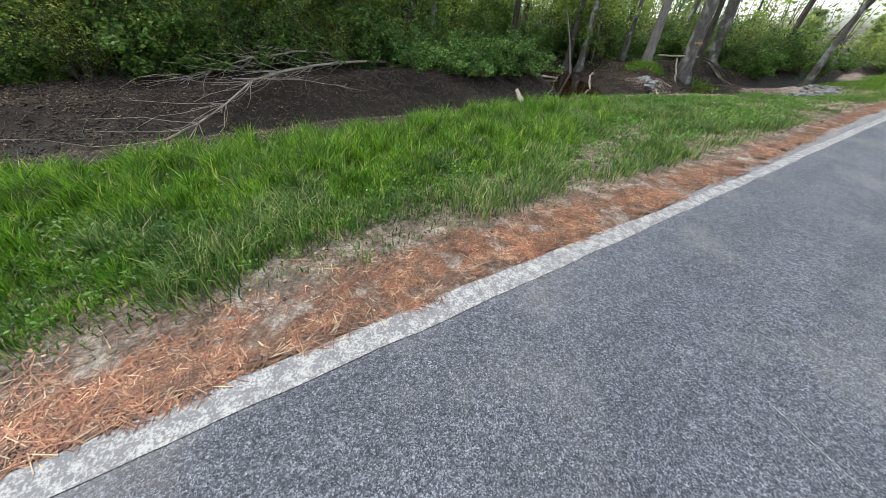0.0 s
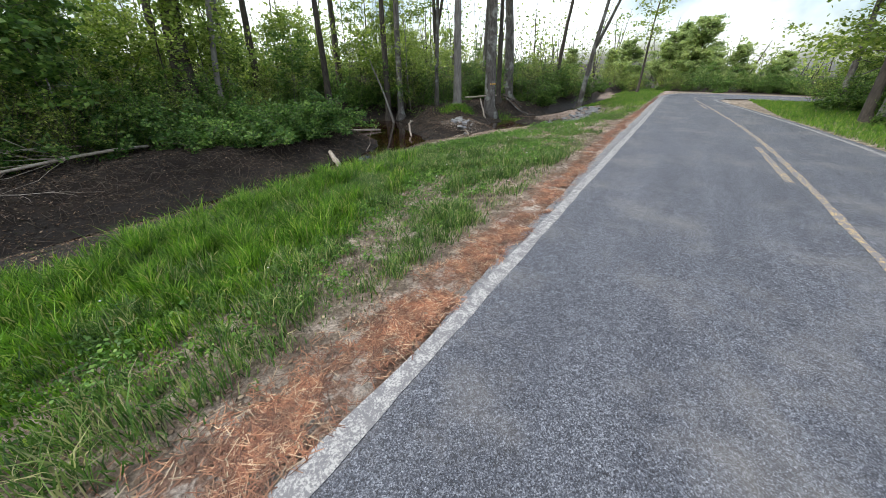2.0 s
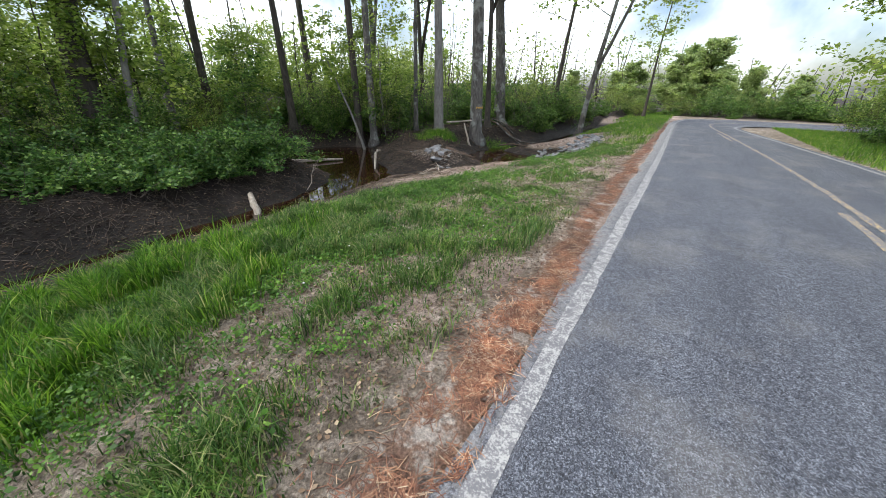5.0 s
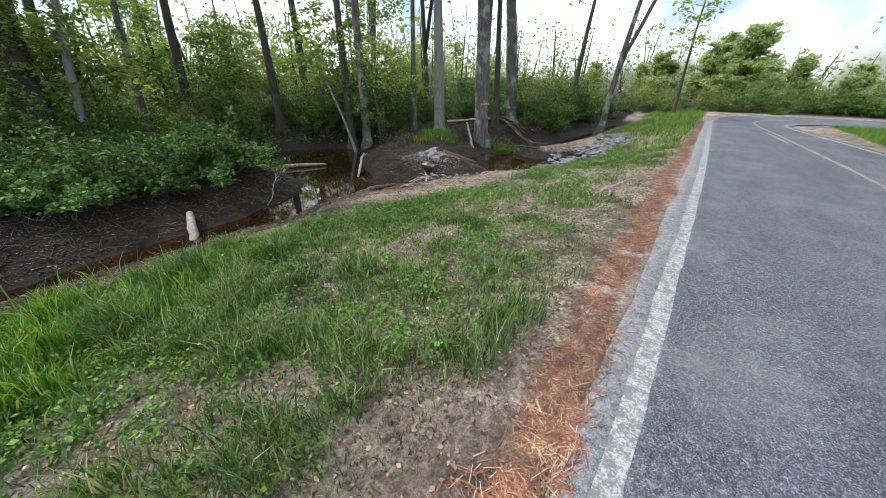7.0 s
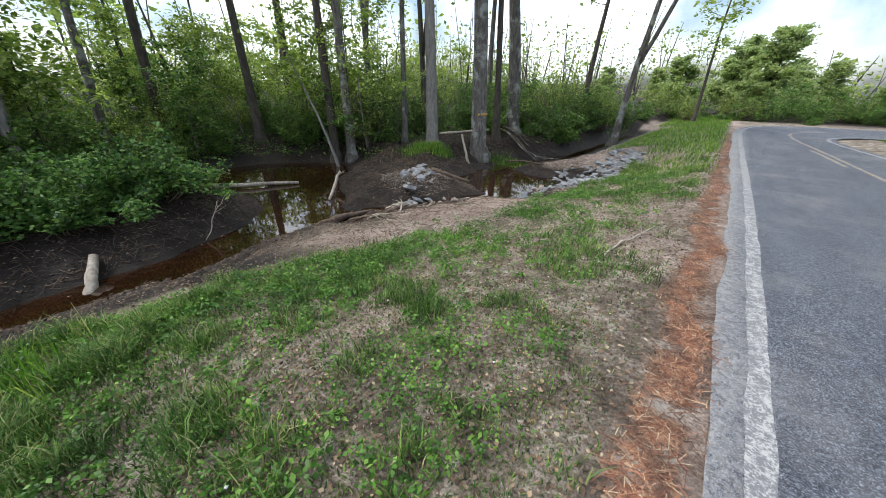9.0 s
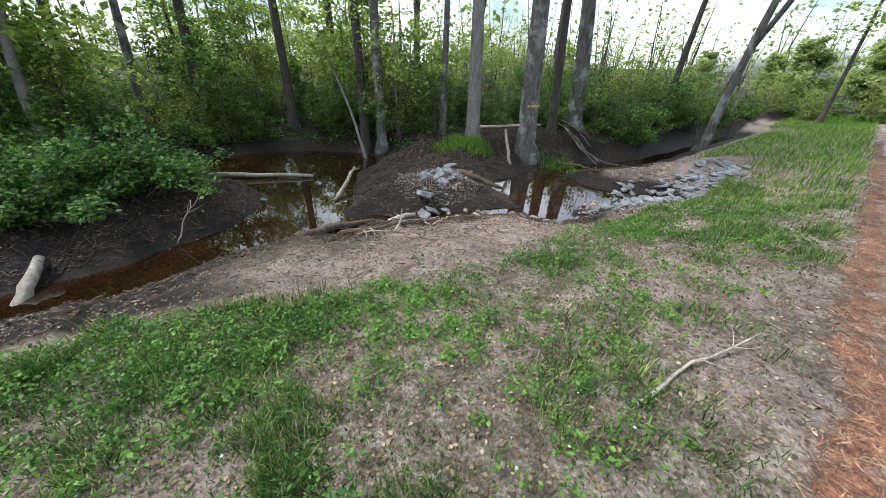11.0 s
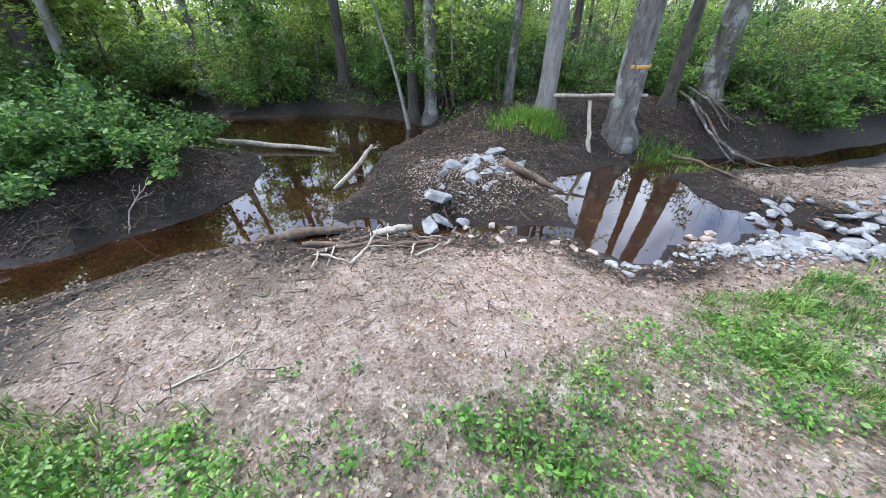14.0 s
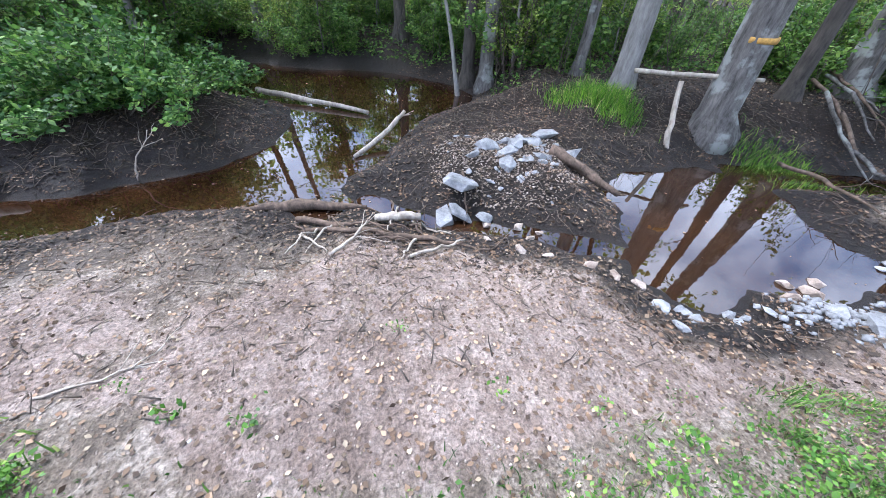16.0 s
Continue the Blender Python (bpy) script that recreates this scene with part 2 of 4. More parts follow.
def mesh_of(name, v, f):
    """A mesh from arrays: f holds faces of one size."""
    v, f = np.asarray(v, np.float32), np.asarray(f, np.int32)
    me = bpy.data.meshes.new(name)
    me.vertices.add(len(v))
    me.vertices.foreach_set("co", v.ravel())
    me.loops.add(f.size)
    me.loops.foreach_set("vertex_index", f.ravel())
    me.polygons.add(len(f))
    me.polygons.foreach_set("loop_start", np.arange(0, f.size, f.shape[1], dtype=np.int32))
    me.update(calc_edges=True)
    return me


def part(name, me, material, parent=None, label="", smooth=False):
    ob = new(name, me)
    me.materials.append(material)
    if smooth:
        me.polygons.foreach_set("use_smooth", [True] * len(me.polygons))
    if parent is not None:
        ob.parent = parent
    return tagged(ob, label)


class Tubes:
    """Tapered tubes gathered into one mesh of quads."""

    def __init__(self):
        self.v, self.f, self.t, self.n = [], [], [], 0

    def add(self, points, radii, sides=6, rough=0.0):
        points, radii = np.asarray(points, float), np.asarray(radii, float)
        way = np.gradient(points, axis=0)
        way /= np.linalg.norm(way, axis=1)[:, None] + 1e-9
        helper = np.array([0.0, 0, 1]) if abs(way[:, 2]).mean() < 0.8 else np.array([1.0, 0, 0])
        a = np.cross(way, helper)
        a /= np.linalg.norm(a, axis=1)[:, None] + 1e-9
        b = np.cross(way, a)
        ang = np.linspace(0, 2 * math.pi, sides, endpoint=False)
        r = radii[:, None] * (1 + rough * rng.uniform(-1, 1, (len(points), sides)))
        ring = points[:, None] + r[..., None] * (np.cos(ang)[None, :, None] * a[:, None] + np.sin(ang)[None, :, None] * b[:, None])
        k, m = len(points), sides
        i = np.arange((k - 1) * m).reshape(k - 1, m)
        j = np.roll(i, -1, axis=1)
        q = np.stack([i, j, j + m, i + m], -1).reshape(-1, 4) + self.n
        ends = np.concatenate([points[:1], points[-1:]])
        c0, c1 = self.n + k * m, self.n + k * m + 1
        e = np.arange(m)
        first = np.stack([np.full(m, c0), self.n + (e + 1) % m, self.n + e, np.full(m, c0)], -1)
        lo = self.n + (k - 1) * m
        last = np.stack([np.full(m, c1), lo + e, lo + (e + 1) % m, np.full(m, c1)], -1)
        self.v += [ring.reshape(-1, 3), ends]
        self.f += [q]
        self.t += [first[:, :3], last[:, :3]]
        self.n += k * m + 2

    def mesh(self, name):
        v, q, t = np.concatenate(self.v), np.concatenate(self.f), np.concatenate(self.t)
        me = bpy.data.meshes.new(name)
        me.vertices.add(len(v))
        me.vertices.foreach_set("co", v.astype(np.float32).ravel())
        loops = np.concatenate([q.ravel(), t.ravel()]).astype(np.int32)
        me.loops.add(len(loops))
        me.loops.foreach_set("vertex_index", loops)
        starts = np.concatenate([np.arange(len(q)) * 4, len(q) * 4 + np.arange(len(t)) * 3]).astype(np.int32)
        me.polygons.add(len(starts))
        me.polygons.foreach_set("loop_start", starts)
        me.update(calc_edges=True)
        me.polygons.foreach_set("use_smooth", [True] * len(starts))
        return me


def leaf_quads(at, size, flat=0.5, long=1.7):
    """Diamond leaves at points, turned at random; flat: 1 lies level."""
    n = len(at)
    size = np.broadcast_to(size, (n,))[:, None]
    u = rng.normal(size=(n, 3))
    u[:, 2] *= 1 - flat
    u /= np.linalg.norm(u, axis=1)[:, None] + 1e-9
    w = rng.normal(size=(n, 3))
    w[:, 2] *= 1 - flat
    w -= (w * u).sum(1)[:, None] * u
    w /= np.linalg.norm(w, axis=1)[:, None] + 1e-9
    a, b = u * size * long / 2, w * size / 2
    droop = np.zeros((n, 3))
    droop[:, 2] = -0.18 * size[:, 0]
    v = np.stack([at - a, at - 0.15 * a + b, at + a + droop, at - 0.15 * a - b], 1).reshape(-1, 3)
    return v, np.arange(4 * n).reshape(n, 4)


def blades(at, height, width, bend=0.5):
    """Grass blades: a quad and a tip each, as three triangles."""
    n = len(at)
    th = rng.uniform(0, 2 * math.pi, n)
    side = np.stack([np.cos(th), np.sin(th), 0 * th], 1) * (np.broadcast_to(width, (n,)) / 2)[:, None]
    ph = rng.uniform(0, 2 * math.pi, n)
    lean = np.stack([np.cos(ph), np.sin(ph), 0 * ph], 1) * (height * bend * rng.uniform(0.1, 1, n))[:, None]
    up = np.zeros((n, 3))
    up[:, 2] = height
    v = np.stack([at - side, at + side, at + 0.55 * up + 0.35 * lean - 0.75 * side, at + 0.55 * up + 0.35 * lean + 0.75 * side,
                  at + up * (1 - 0.25 * bend) + lean], 1).reshape(-1, 3)
    o = np.arange(n)[:, None] * 5
    f = np.concatenate([o + [0, 1, 3], o + [0, 3, 2], o + [2, 3, 4]], 1).reshape(-1, 3)
    return v, f


def fuzz(x, y, scale, seed=0):
    """Smooth value noise of two variables, 0 to 1."""
    def one(x, y):
        i, j = np.floor(x).astype(np.int64), np.floor(y).astype(np.int64)
        u, v = x - i, y - j
        u, v = u * u * (3 - 2 * u), v * v * (3 - 2 * v)

        def h(a, b):
            k = (a * 374761393 + b * 668265263 + seed * 974634777) & 0x7FFFFFFF
            k = ((k ^ (k >> 13)) * 1274126177) & 0x7FFFFFFF
            return ((k ^ (k >> 16)) & 0xFFFF) / 65535.0
        return (h(i, j) * (1 - u) + h(i + 1, j) * u) * (1 - v) + (h(i, j + 1) * (1 - u) + h(i + 1, j + 1) * u) * v
    x, y = np.asarray(x, float) / scale, np.asarray(y, float) / scale
    return 0.6 * one(x, y) + 0.28 * one(2.1 * x + 7, 2.1 * y + 3) + 0.12 * one(4.3 * x + 1, 4.3 * y + 9)


def ease(a, b, x):
    k = np.clip((x - a) / (b - a), 0, 1)
    return k * k * (3 - 2 * k)


# ---- lie of the land ----
WATER_Z = -1.15
# runs of the creek: x, y, half width at each end
RUNS = [
    (-6.4, -12, 0.3, -7.3, 2, 0.2), (-7.3, 2, 0.2, -7.25, 7.5, 0.35), (-7.25, 7.5, 0.35, -7.25, 10.2, 0.5), (-7.25, 10.2, 0.5, -7.6, 11.6, 0.55),
    (-7.6, 11.6, 0.55, -8.0, 12.9, 0.95), (-8.0, 12.9, 0.95, -8.6, 13.6, 1.0), (-7.0, 13.6, 0.45, -8.0, 13.2, 0.8), (-8.6, 13.6, 1.0, -10.6, 14.2, 1.5),
    (-10.6, 14.2, 1.5, -12.4, 14.2, 1.8), (-11.6, 15.6, 1.4, -12.4, 14.2, 1.8), (-12.4, 14.2, 1.8, -13.0, 12.3, 1.6), (-13.0, 12.3, 1.5, -14.6, 11.0, 0.8), (-5.3, 18.2, 0.75, -4.95, 19.0, 0.75),
    (-6.35, 18.5, 0.95, -6.35, 19.6, 0.92), (-5.5, 18.0, 0.8, -5.0, 17.7, 0.65), (-5.9, 19.2, 1.1, -4.9, 19.6, 0.5), (-4.9, 19.6, 0.5, -3.9, 20.4, 0.3),
    (-5.4, 17.2, 0.15, -5.95, 16.1, 0.2), (-5.95, 16.1, 0.2, -6.3, 15.1, 0.12), (-6.3, 15.1, 0.12, -7.0, 14.2, 0.2), (-6.8, 20.4, 0.5, -5.6, 24, 0.25), (-5.6, 24, 0.25, -5.0, 34, 0.3),
]


def shore(x, y):
    """Distance to the water's edge, negative in the water."""
    d = np.full(np.shape(x), 99.0)
    for x0, y0, r0, x1, y1, r1 in RUNS:
        k = np.clip(((x - x0) * (x1 - x0) + (y - y0) * (y1 - y0)) / ((x1 - x0) ** 2 + (y1 - y0) ** 2), 0, 1)
        d = np.minimum(d, np.hypot(x - x0 - k * (x1 - x0), y - y0 - k * (y1 - y0)) - (r0 + k * (r1 - r0)))
    return d + 0.3 * (fuzz(x, y, 0.7, 3) - 0.5) + 0.14 * (fuzz(x, y, 0.2, 4) - 0.5)


def road_z(y):
    return -0.015 * np.maximum(0, np.asarray(y, float) - 14)


def creek_x(y):
    return np.interp(y, [-12, 2, 10, 13, 16, 18, 21, 34], [-6.4, -7.3, -7.3, -7.6, -6.2, -5.3, -5.4, -5.0])


def land(x, y):
    x, y = np.asarray(x, float), np.asarray(y, float)
    d = shore(x, y)
    near = ease(-0.4, 0.4, x - creek_x(y))
    verge = road_z(y) - 0.025 - 0.11 * np.maximum(0, -0.75 - x) - 0.02 * ease(0.2, 0.9, -x) + 0.05 * (fuzz(x, y, 0.9, 5) - 0.5) * ease(0.4, 1.2, -x)
    verge = verge - 0.25 * ease(7.0, 9.0, x) * (y < 36)
    woods = -0.42 + 0.25 * (fuzz(x, y, 3.0, 8) - 0.5) - 0.2 * ease(0, 12, 6 - y)
    woods = woods - 0.3 * ease(-10.2, -9.2, x) * ease(18.8, 17.4, y) * ease(13, 14, y)
    base = near * verge + (1 - near) * np.maximum(woods, -0.9)
    steep = near * np.where(y < 10, 0.42, 0.33) + (1 - near) * 0.5
    bank = WATER_Z + 0.02 + steep * np.maximum(d, 0) + (0.13 * (fuzz(x, y, 0.42, 11) - 0.5) + 0.05 * (fuzz(x, y, 0.16, 12) - 0.5)) * ease(0, 0.3, d)
    k = 0.12
    h = np.clip(0.5 + 0.5 * (bank - base) / k, 0, 1)
    z = bank * (1 - h) + base * h - k * h * (1 - h)
    return np.where(d < 0, WATER_Z + 0.02 + 0.45 * np.maximum(d, -0.9), z)


def grass_edge(y):
    """x of the edge between grass and bank, on the side of the road."""
    return np.interp(y, [-6, -1, 0.4, 3.5, 5, 10.4, 11.7, 13.3, 14.5, 17, 19, 24, 40], [-4.1, -4.15, -4.35, -4.6, -4.95, -4.95, -4.2, -3.45, -3.25, -3.4, -3.1, -2.6, -2.6])


def spread(a, far, near_step, grow_by=1.22):
    steps, p, s = [], 0.0, near_step
    while p < far:
        s *= grow_by
        p += s
        steps.append(a + p)
    return np.array(steps)


def build_ground():
    xs, ys = np.arange(-10, 1.01, 0.085), np.arange(-1, 22.01, 0.085)
    xs = np.concatenate([-10 - (spread(0, 600, 0.085))[::-1], xs, 1 + spread(0, 600, 0.085)])
    ys = np.concatenate([-1 - (spread(0, 600, 0.085))[::-1], ys, 22 + spread(0, 600, 0.085)])
    gx, gy = np.meshgrid(xs, ys)
    x, y = gx.ravel(), gy.ravel()
    d = shore(x, y)
    z = land(x, y)
    i = np.arange(len(x)).reshape(gx.shape)
    f = np.stack([i[:-1, :-1], i[:-1, 1:], i[1:, 1:], i[1:, :-1]], -1).reshape(-1, 4)
    me = mesh_of("ground", np.stack([x, y, z], 1), f)
    near = ease(-0.3, 0.3, x - creek_x(y))
    beach = near * ease(-0.15, 0.35, grass_edge(y) - x) * ease(9.5, 11.5, y)
    bare = near * ease(0.5, 0.75, fuzz(x, y, 1.6, 21)) * ease(5, 8, y) * 0.9
    sand = np.clip(np.maximum(beach * ease(0, 1, (d - 1.25 + 0.9 * ease(12.6, 14.4, y)) / (1.1 - 0.5 * ease(13, 14.6, y))) * ease(0.2, 0.45, fuzz(x, y, 1.1, 23) + 0.6 * ease(12.5, 14.0, y) - 0.27), bare * (x > grass_edge(y)) * (x < -0.6)), 0, 1)
    shoulder = ease(0.25, 0.05, np.abs(x + 0.28)) * ease(6, 9, y) * 0.8
    sand = np.maximum(sand, shoulder)
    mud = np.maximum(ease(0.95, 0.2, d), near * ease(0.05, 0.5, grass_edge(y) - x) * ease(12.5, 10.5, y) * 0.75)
    wide = np.interp(y, [0, 6, 10, 20], [0.27, 0.2, 0.1, 0.1])
    needle = ease(wide + 0.1, wide - 0.08, np.abs(x + 0.24 * (fuzz(x, y, 0.6, 81) - 0.5) + 0.34 + np.interp(y, [0, 8, 12, 20], [-0.02, 0.0, 0.1, 0.15]) * 1.0)) * (y < 60)
    # litter zone under the trees, whose dark colour includes painted woodland shade
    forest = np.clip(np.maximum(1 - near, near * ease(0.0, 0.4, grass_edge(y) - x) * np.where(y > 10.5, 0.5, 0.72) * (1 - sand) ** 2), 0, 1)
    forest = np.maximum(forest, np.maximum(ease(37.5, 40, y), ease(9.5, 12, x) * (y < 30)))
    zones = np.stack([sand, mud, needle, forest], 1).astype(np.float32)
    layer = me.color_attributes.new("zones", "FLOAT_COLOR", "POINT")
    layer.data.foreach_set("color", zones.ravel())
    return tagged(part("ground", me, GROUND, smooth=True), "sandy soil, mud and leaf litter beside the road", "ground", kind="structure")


build_ground()

# ---- road ----
def curve_points(knots, step=0.5):
    """A smooth line through knots."""
    k = np.array(knots, float)
    k = np.concatenate([2 * k[:1] - k[1:2], k, 2 * k[-1:] - k[-2:-1]])
    out = []
    for i in range(1, len(k) - 2):
        n = 12
        for t in np.linspace(0, 1, n, endpoint=False):
            out.append(0.5 * (2 * k[i] + (k[i + 1] - k[i - 1]) * t + (2 * k[i - 1] - 5 * k[i] + 4 * k[i + 1] - k[i + 2]) * t * t
                              + (3 * k[i] - k[i - 1] - 3 * k[i + 1] + k[i + 2]) * t ** 3))
    return np.array(out + [k[-2]])


LEFT = curve_points([(0, -30), (0, -10), (0, 8), (0, 16), (-0.12, 24), (-0.15, 30), (0.3, 33.5), (1.5, 35.5), (4, 36.3), (9, 36.4), (30, 35.5)])
MIDDLE = curve_points([(2.75, -30), (2.75, -10), (2.75, 8), (2.45, 16), (1.8, 23.5), (1.3, 28.5), (1.5, 31.3), (2.7, 33), (5, 33.9), (10, 34.1), (30, 33.3)])
RIGHT = curve_points([(5.1, -30), (5.1, -10), (5.0, 8), (4.4, 16), (3.45, 22.5), (2.65, 27), (2.5, 29), (3.0, 30.5), (4.6, 31.5), (10, 31.9), (30, 31)])


def ribbon(name, a, b, lift, cols=2, ragged=0.0):
    """A strip of road between two lines of the plan."""
    rows = np.stack([a + (b - a) * k for k in np.linspace(0, 1, cols)], 1)
    if ragged:
        rows[:, 0, 0] += ragged * (fuzz(rows[:, 0, 1], rows[:, 0, 1] * 0, 0.35, 31) - 0.5)
        rows[:, -1, 0] += ragged * (fuzz(rows[:, -1, 1], rows[:, -1, 1] * 0, 0.35, 33) - 0.5)
    z = road_z(rows[..., 1]) + lift
    v = np.concatenate([rows, z[..., None]], -1).reshape(-1, 3)
    i = np.arange(len(v)).reshape(rows.shape[:2])
    f = np.stack([i[:-1, :-1], i[:-1, 1:], i[1:, 1:], i[1:, :-1]], -1).reshape(-1, 4)
    return mesh_of(name, v, f)


def resample(line, step, y0=None, y1=None):
    s = np.concatenate([[0], np.cumsum(np.linalg.norm(np.diff(line, axis=0), axis=1))])
    t = np.arange(0, s[-1], step)
    out = np.stack([np.interp(t, s, line[:, 0]), np.interp(t, s, line[:, 1])], 1)
    if y0 is not None:
        out = out[(out[:, 1] >= y0) & (out[:, 1] <= y1)]
    return out


def offset(line, right):
    way = np.gradient(line, axis=0)
    way /= np.linalg.norm(way, axis=1)[:, None]
    return line + right * np.stack([way[:, 1], -way[:, 0]], 1)


count = len(LEFT)
edge_left, edge_right = offset(LEFT, -0.24), offset(RIGHT, 0.22)
even = np.linspace(0, count - 1, 1400)
pick = lambda line: np.stack([np.interp(even, np.arange(count), line[:, c]) for c in (0, 1)], 1)
near_edge = pick(edge_left)
near_edge[:, 0] += 0.12 * (fuzz(near_edge[:, 1], near_edge[:, 1] * 0, 0.8, 41) - 0.5) + np.interp(near_edge[:, 1], [0, 3, 6, 12], [0.2, 0.16, 0.1, -0.02])
road_mesh = ribbon("road", near_edge, pick(edge_right), 0.012, 9)
tagged(part("road", road_mesh, ASPHALT), "weathered grey asphalt road with worn painted lines", "road", kind="structure")
fine_left = resample(LEFT, 0.06)
tagged(part("road_edge_line", ribbon("road_edge_line", fine_left + np.stack([-0.065 - 0.055 * ease(4.6, 1.0, fine_left[:, 1]) + 0.015 * (fuzz(fine_left[:, 1], 0 * fine_left[:, 1], 0.25, 35) - 0.5), 0 * fine_left[:, 1]], 1), offset(fine_left, 0.06), 0.017, 2, 0.03), WHITE_PAINT),
       "worn white edge line on the road", "road marking", kind="structure")
fine_right = resample(RIGHT, 0.2)
tagged(part("road_edge_line", ribbon("road_edge_line", offset(fine_right, -0.06), offset(fine_right, 0.06), 0.017, 2, 0.04), WHITE_PAINT),
       "worn white edge line on the road's far side", "road marking", kind="structure")
middle = resample(MIDDLE, 0.1)
tagged(part("road_centre_line", ribbon("road_centre_line", offset(middle, 0.13), offset(middle, 0.23), 0.017, 2, 0.05), YELLOW_PAINT),
       "worn solid yellow centre line on the road", "road marking", kind="structure")
for y0 in (-3.0, 9.7, 22.0):
    dash = resample(MIDDLE, 0.1, y0, y0 + 3.1)
    tagged(part("road_centre_dash", ribbon("road_centre_dash", offset(dash, -0.08), offset(dash, 0.03), 0.017, 2, 0.04), YELLOW_PAINT),
           "faded yellow dash beside the centre line", "road marking", kind="structure")

scratch = resample(np.array([(1.31, 2.26), (1.39, 2.24), (1.47, 2.21), (1.66, 2.16)]), 0.03)
tagged(part("road_scratch", ribbon("road_scratch", offset(scratch, -0.004), offset(scratch, 0.003), 0.017, 2, 0.01), WHITE_PAINT), "pale scratch scraped into the asphalt", "road marking", kind="structure")

# ---- water ----
wx, wy = np.meshgrid(np.arange(-22, -3.3, 0.5), np.arange(-14, 36, 0.5))
wi = np.arange(wx.size).reshape(wx.shape)
water_mesh = mesh_of("water", np.stack([wx.ravel(), wy.ravel(), np.full(wx.size, WATER_Z)], 1), np.stack([wi[:-1, :-1], wi[:-1, 1:], wi[1:, 1:], wi[1:, :-1]], -1).reshape(-1, 4))
tagged(part("water", water_mesh, WATER), "still dark brown creek water with mirror reflections", "water", kind="structure")
# ---- trees ----
def base_of(name, x, y, sink=0.0, z=None):
    ob = new(name)
    ob.location = (x, y, (float(land(x, y)) if z is None else z) - sink)
    ob.empty_display_size = 0.2
    return ob


def wander(start, way, length, n, bend, lift=0.0):
    """A line that grows from start, bending at random."""
    way = np.array(way, float)
    way /= np.linalg.norm(way)
    out, p = [np.array(start, float)], np.array(start, float)
    for _ in range(n - 1):
        way = way + rng.normal(0, bend, 3) + (0, 0, lift)
        way /= np.linalg.norm(way)
        p = p + way * length / (n - 1)
        out.append(p)
    return np.array(out)


def tree_parts(height, r, lean, limbs, low, leaves, size, wobble=0.03, fork=None, flare=1.7, reach=0.25, sides=10, level=0.3):
    """Trunk with limbs, and the leaves that they carry."""
    tubes, at = Tubes(), []
    k = np.linspace(0, 1, 14)
    sway = np.cumsum(rng.normal(0, wobble, (14, 2)), axis=0) * k[:, None]
    trunk = np.stack([lean[0] * height * k ** 1.15 + sway[:, 0], lean[1] * height * k ** 1.15 + sway[:, 1], height * k], 1)
    trunk[1, 2] = min(0.35, trunk[1, 2])
    trunk = np.concatenate([trunk[:1] - (0, 0, 0.35), trunk])
    rad = r * (1 - 0.78 * np.concatenate([[0], k]))
    rad[:2] *= (flare * 1.1, flare)
    rad[2] *= 1.12
    tubes.add(trunk, rad, sides, 0.05)
    stems = [(trunk, rad)]
    if fork:
        i = int(np.searchsorted(trunk[:, 2], fork))
        second = wander(trunk[i], (rng.uniform(0.2, 0.4), rng.uniform(-0.3, 0.3), 1), height - fork, 8, 0.05, 0.03)
        r2 = np.linspace(rad[i] * 0.8, r * 0.15, 8)
        tubes.add(second, r2, sides - 2, 0.05)
        stems.append((second, r2))
    for _ in range(limbs):
        line, rr = stems[rng.integers(len(stems))]
        h = rng.uniform(low, 0.97 * height)
        i = np.clip(np.searchsorted(line[:, 2], h), 1, len(line) - 1)
        a = (h - line[i - 1, 2]) / max(line[i, 2] - line[i - 1, 2], 1e-3)
        start = line[i - 1] + np.clip(a, 0, 1) * (line[i] - line[i - 1])
        az = rng.uniform(0, 2 * math.pi)
        length = (height * reach) * (1.1 - 0.7 * h / height) * rng.uniform(0.6, 1.25)
        limb = wander(start, (math.cos(az), math.sin(az), rng.uniform(level - 0.15, level + 0.4)), length, 6, 0.14, 0.02)
        r0 = max(0.35 * rr[i], 0.006) * rng.uniform(0.6, 1)
        tubes.add(limb, np.linspace(r0, 0.004, 6), 5)
        for _ in range(3):
            j = rng.integers(2, 6)
            twig = wander(limb[j], limb[j] - limb[j - 1] + rng.normal(0, length * 0.12, 3), length * rng.uniform(0.25, 0.5), 4, 0.2)
            tubes.add(twig, np.linspace(r0 * 0.35, 0.003, 4), 3)
            at.append(twig[1:])
        at.append(limb[2:])
    at = np.concatenate(at) if at else trunk[-3:]
    n = leaves
    pick = at[rng.integers(len(at), size=n)] + rng.normal(0, 1, (n, 3)) * (0.05 * height ** 0.8, 0.05 * height ** 0.8, 0.022 * height ** 0.8)
    v, f = leaf_quads(pick, size * rng.uniform(0.6, 1.3, n), 0.6)
    return tubes.mesh("trunk"), mesh_of("crown", v, f)


def tree(x, y, label, bark, height, r, lean=(0, 0), limbs=14, low=4.0, leaves=1800, size=0.12, leaf=None, group="creekside trees", **more):
    root = base_of("tree", x, y)
    if group == "creekside trees":
        leaves, size, low = int(leaves * (0.7 if y < 18 else 0.55)), 0.14, min(max(low, 5.6), 0.5 * height)
    trunk, crown = tree_parts(height, r, lean, limbs, low, leaves, size, **more)
    part("trunk", trunk, bark, root)
    part("crown", crown, leaf or LEAF, root)
    return tagged(root, label, "tree", group)


maple = tree(-7.9, 20.5, "lichen-grey tree with flared roots and an orange mark", BARK_GREY, 17, 0.29, (-0.03, -0.03), 16, 4.5, 2600, fork=9.5, flare=1.6, sides=16)
ring = Tubes()
zs = np.linspace(1.42, 1.5, 3)
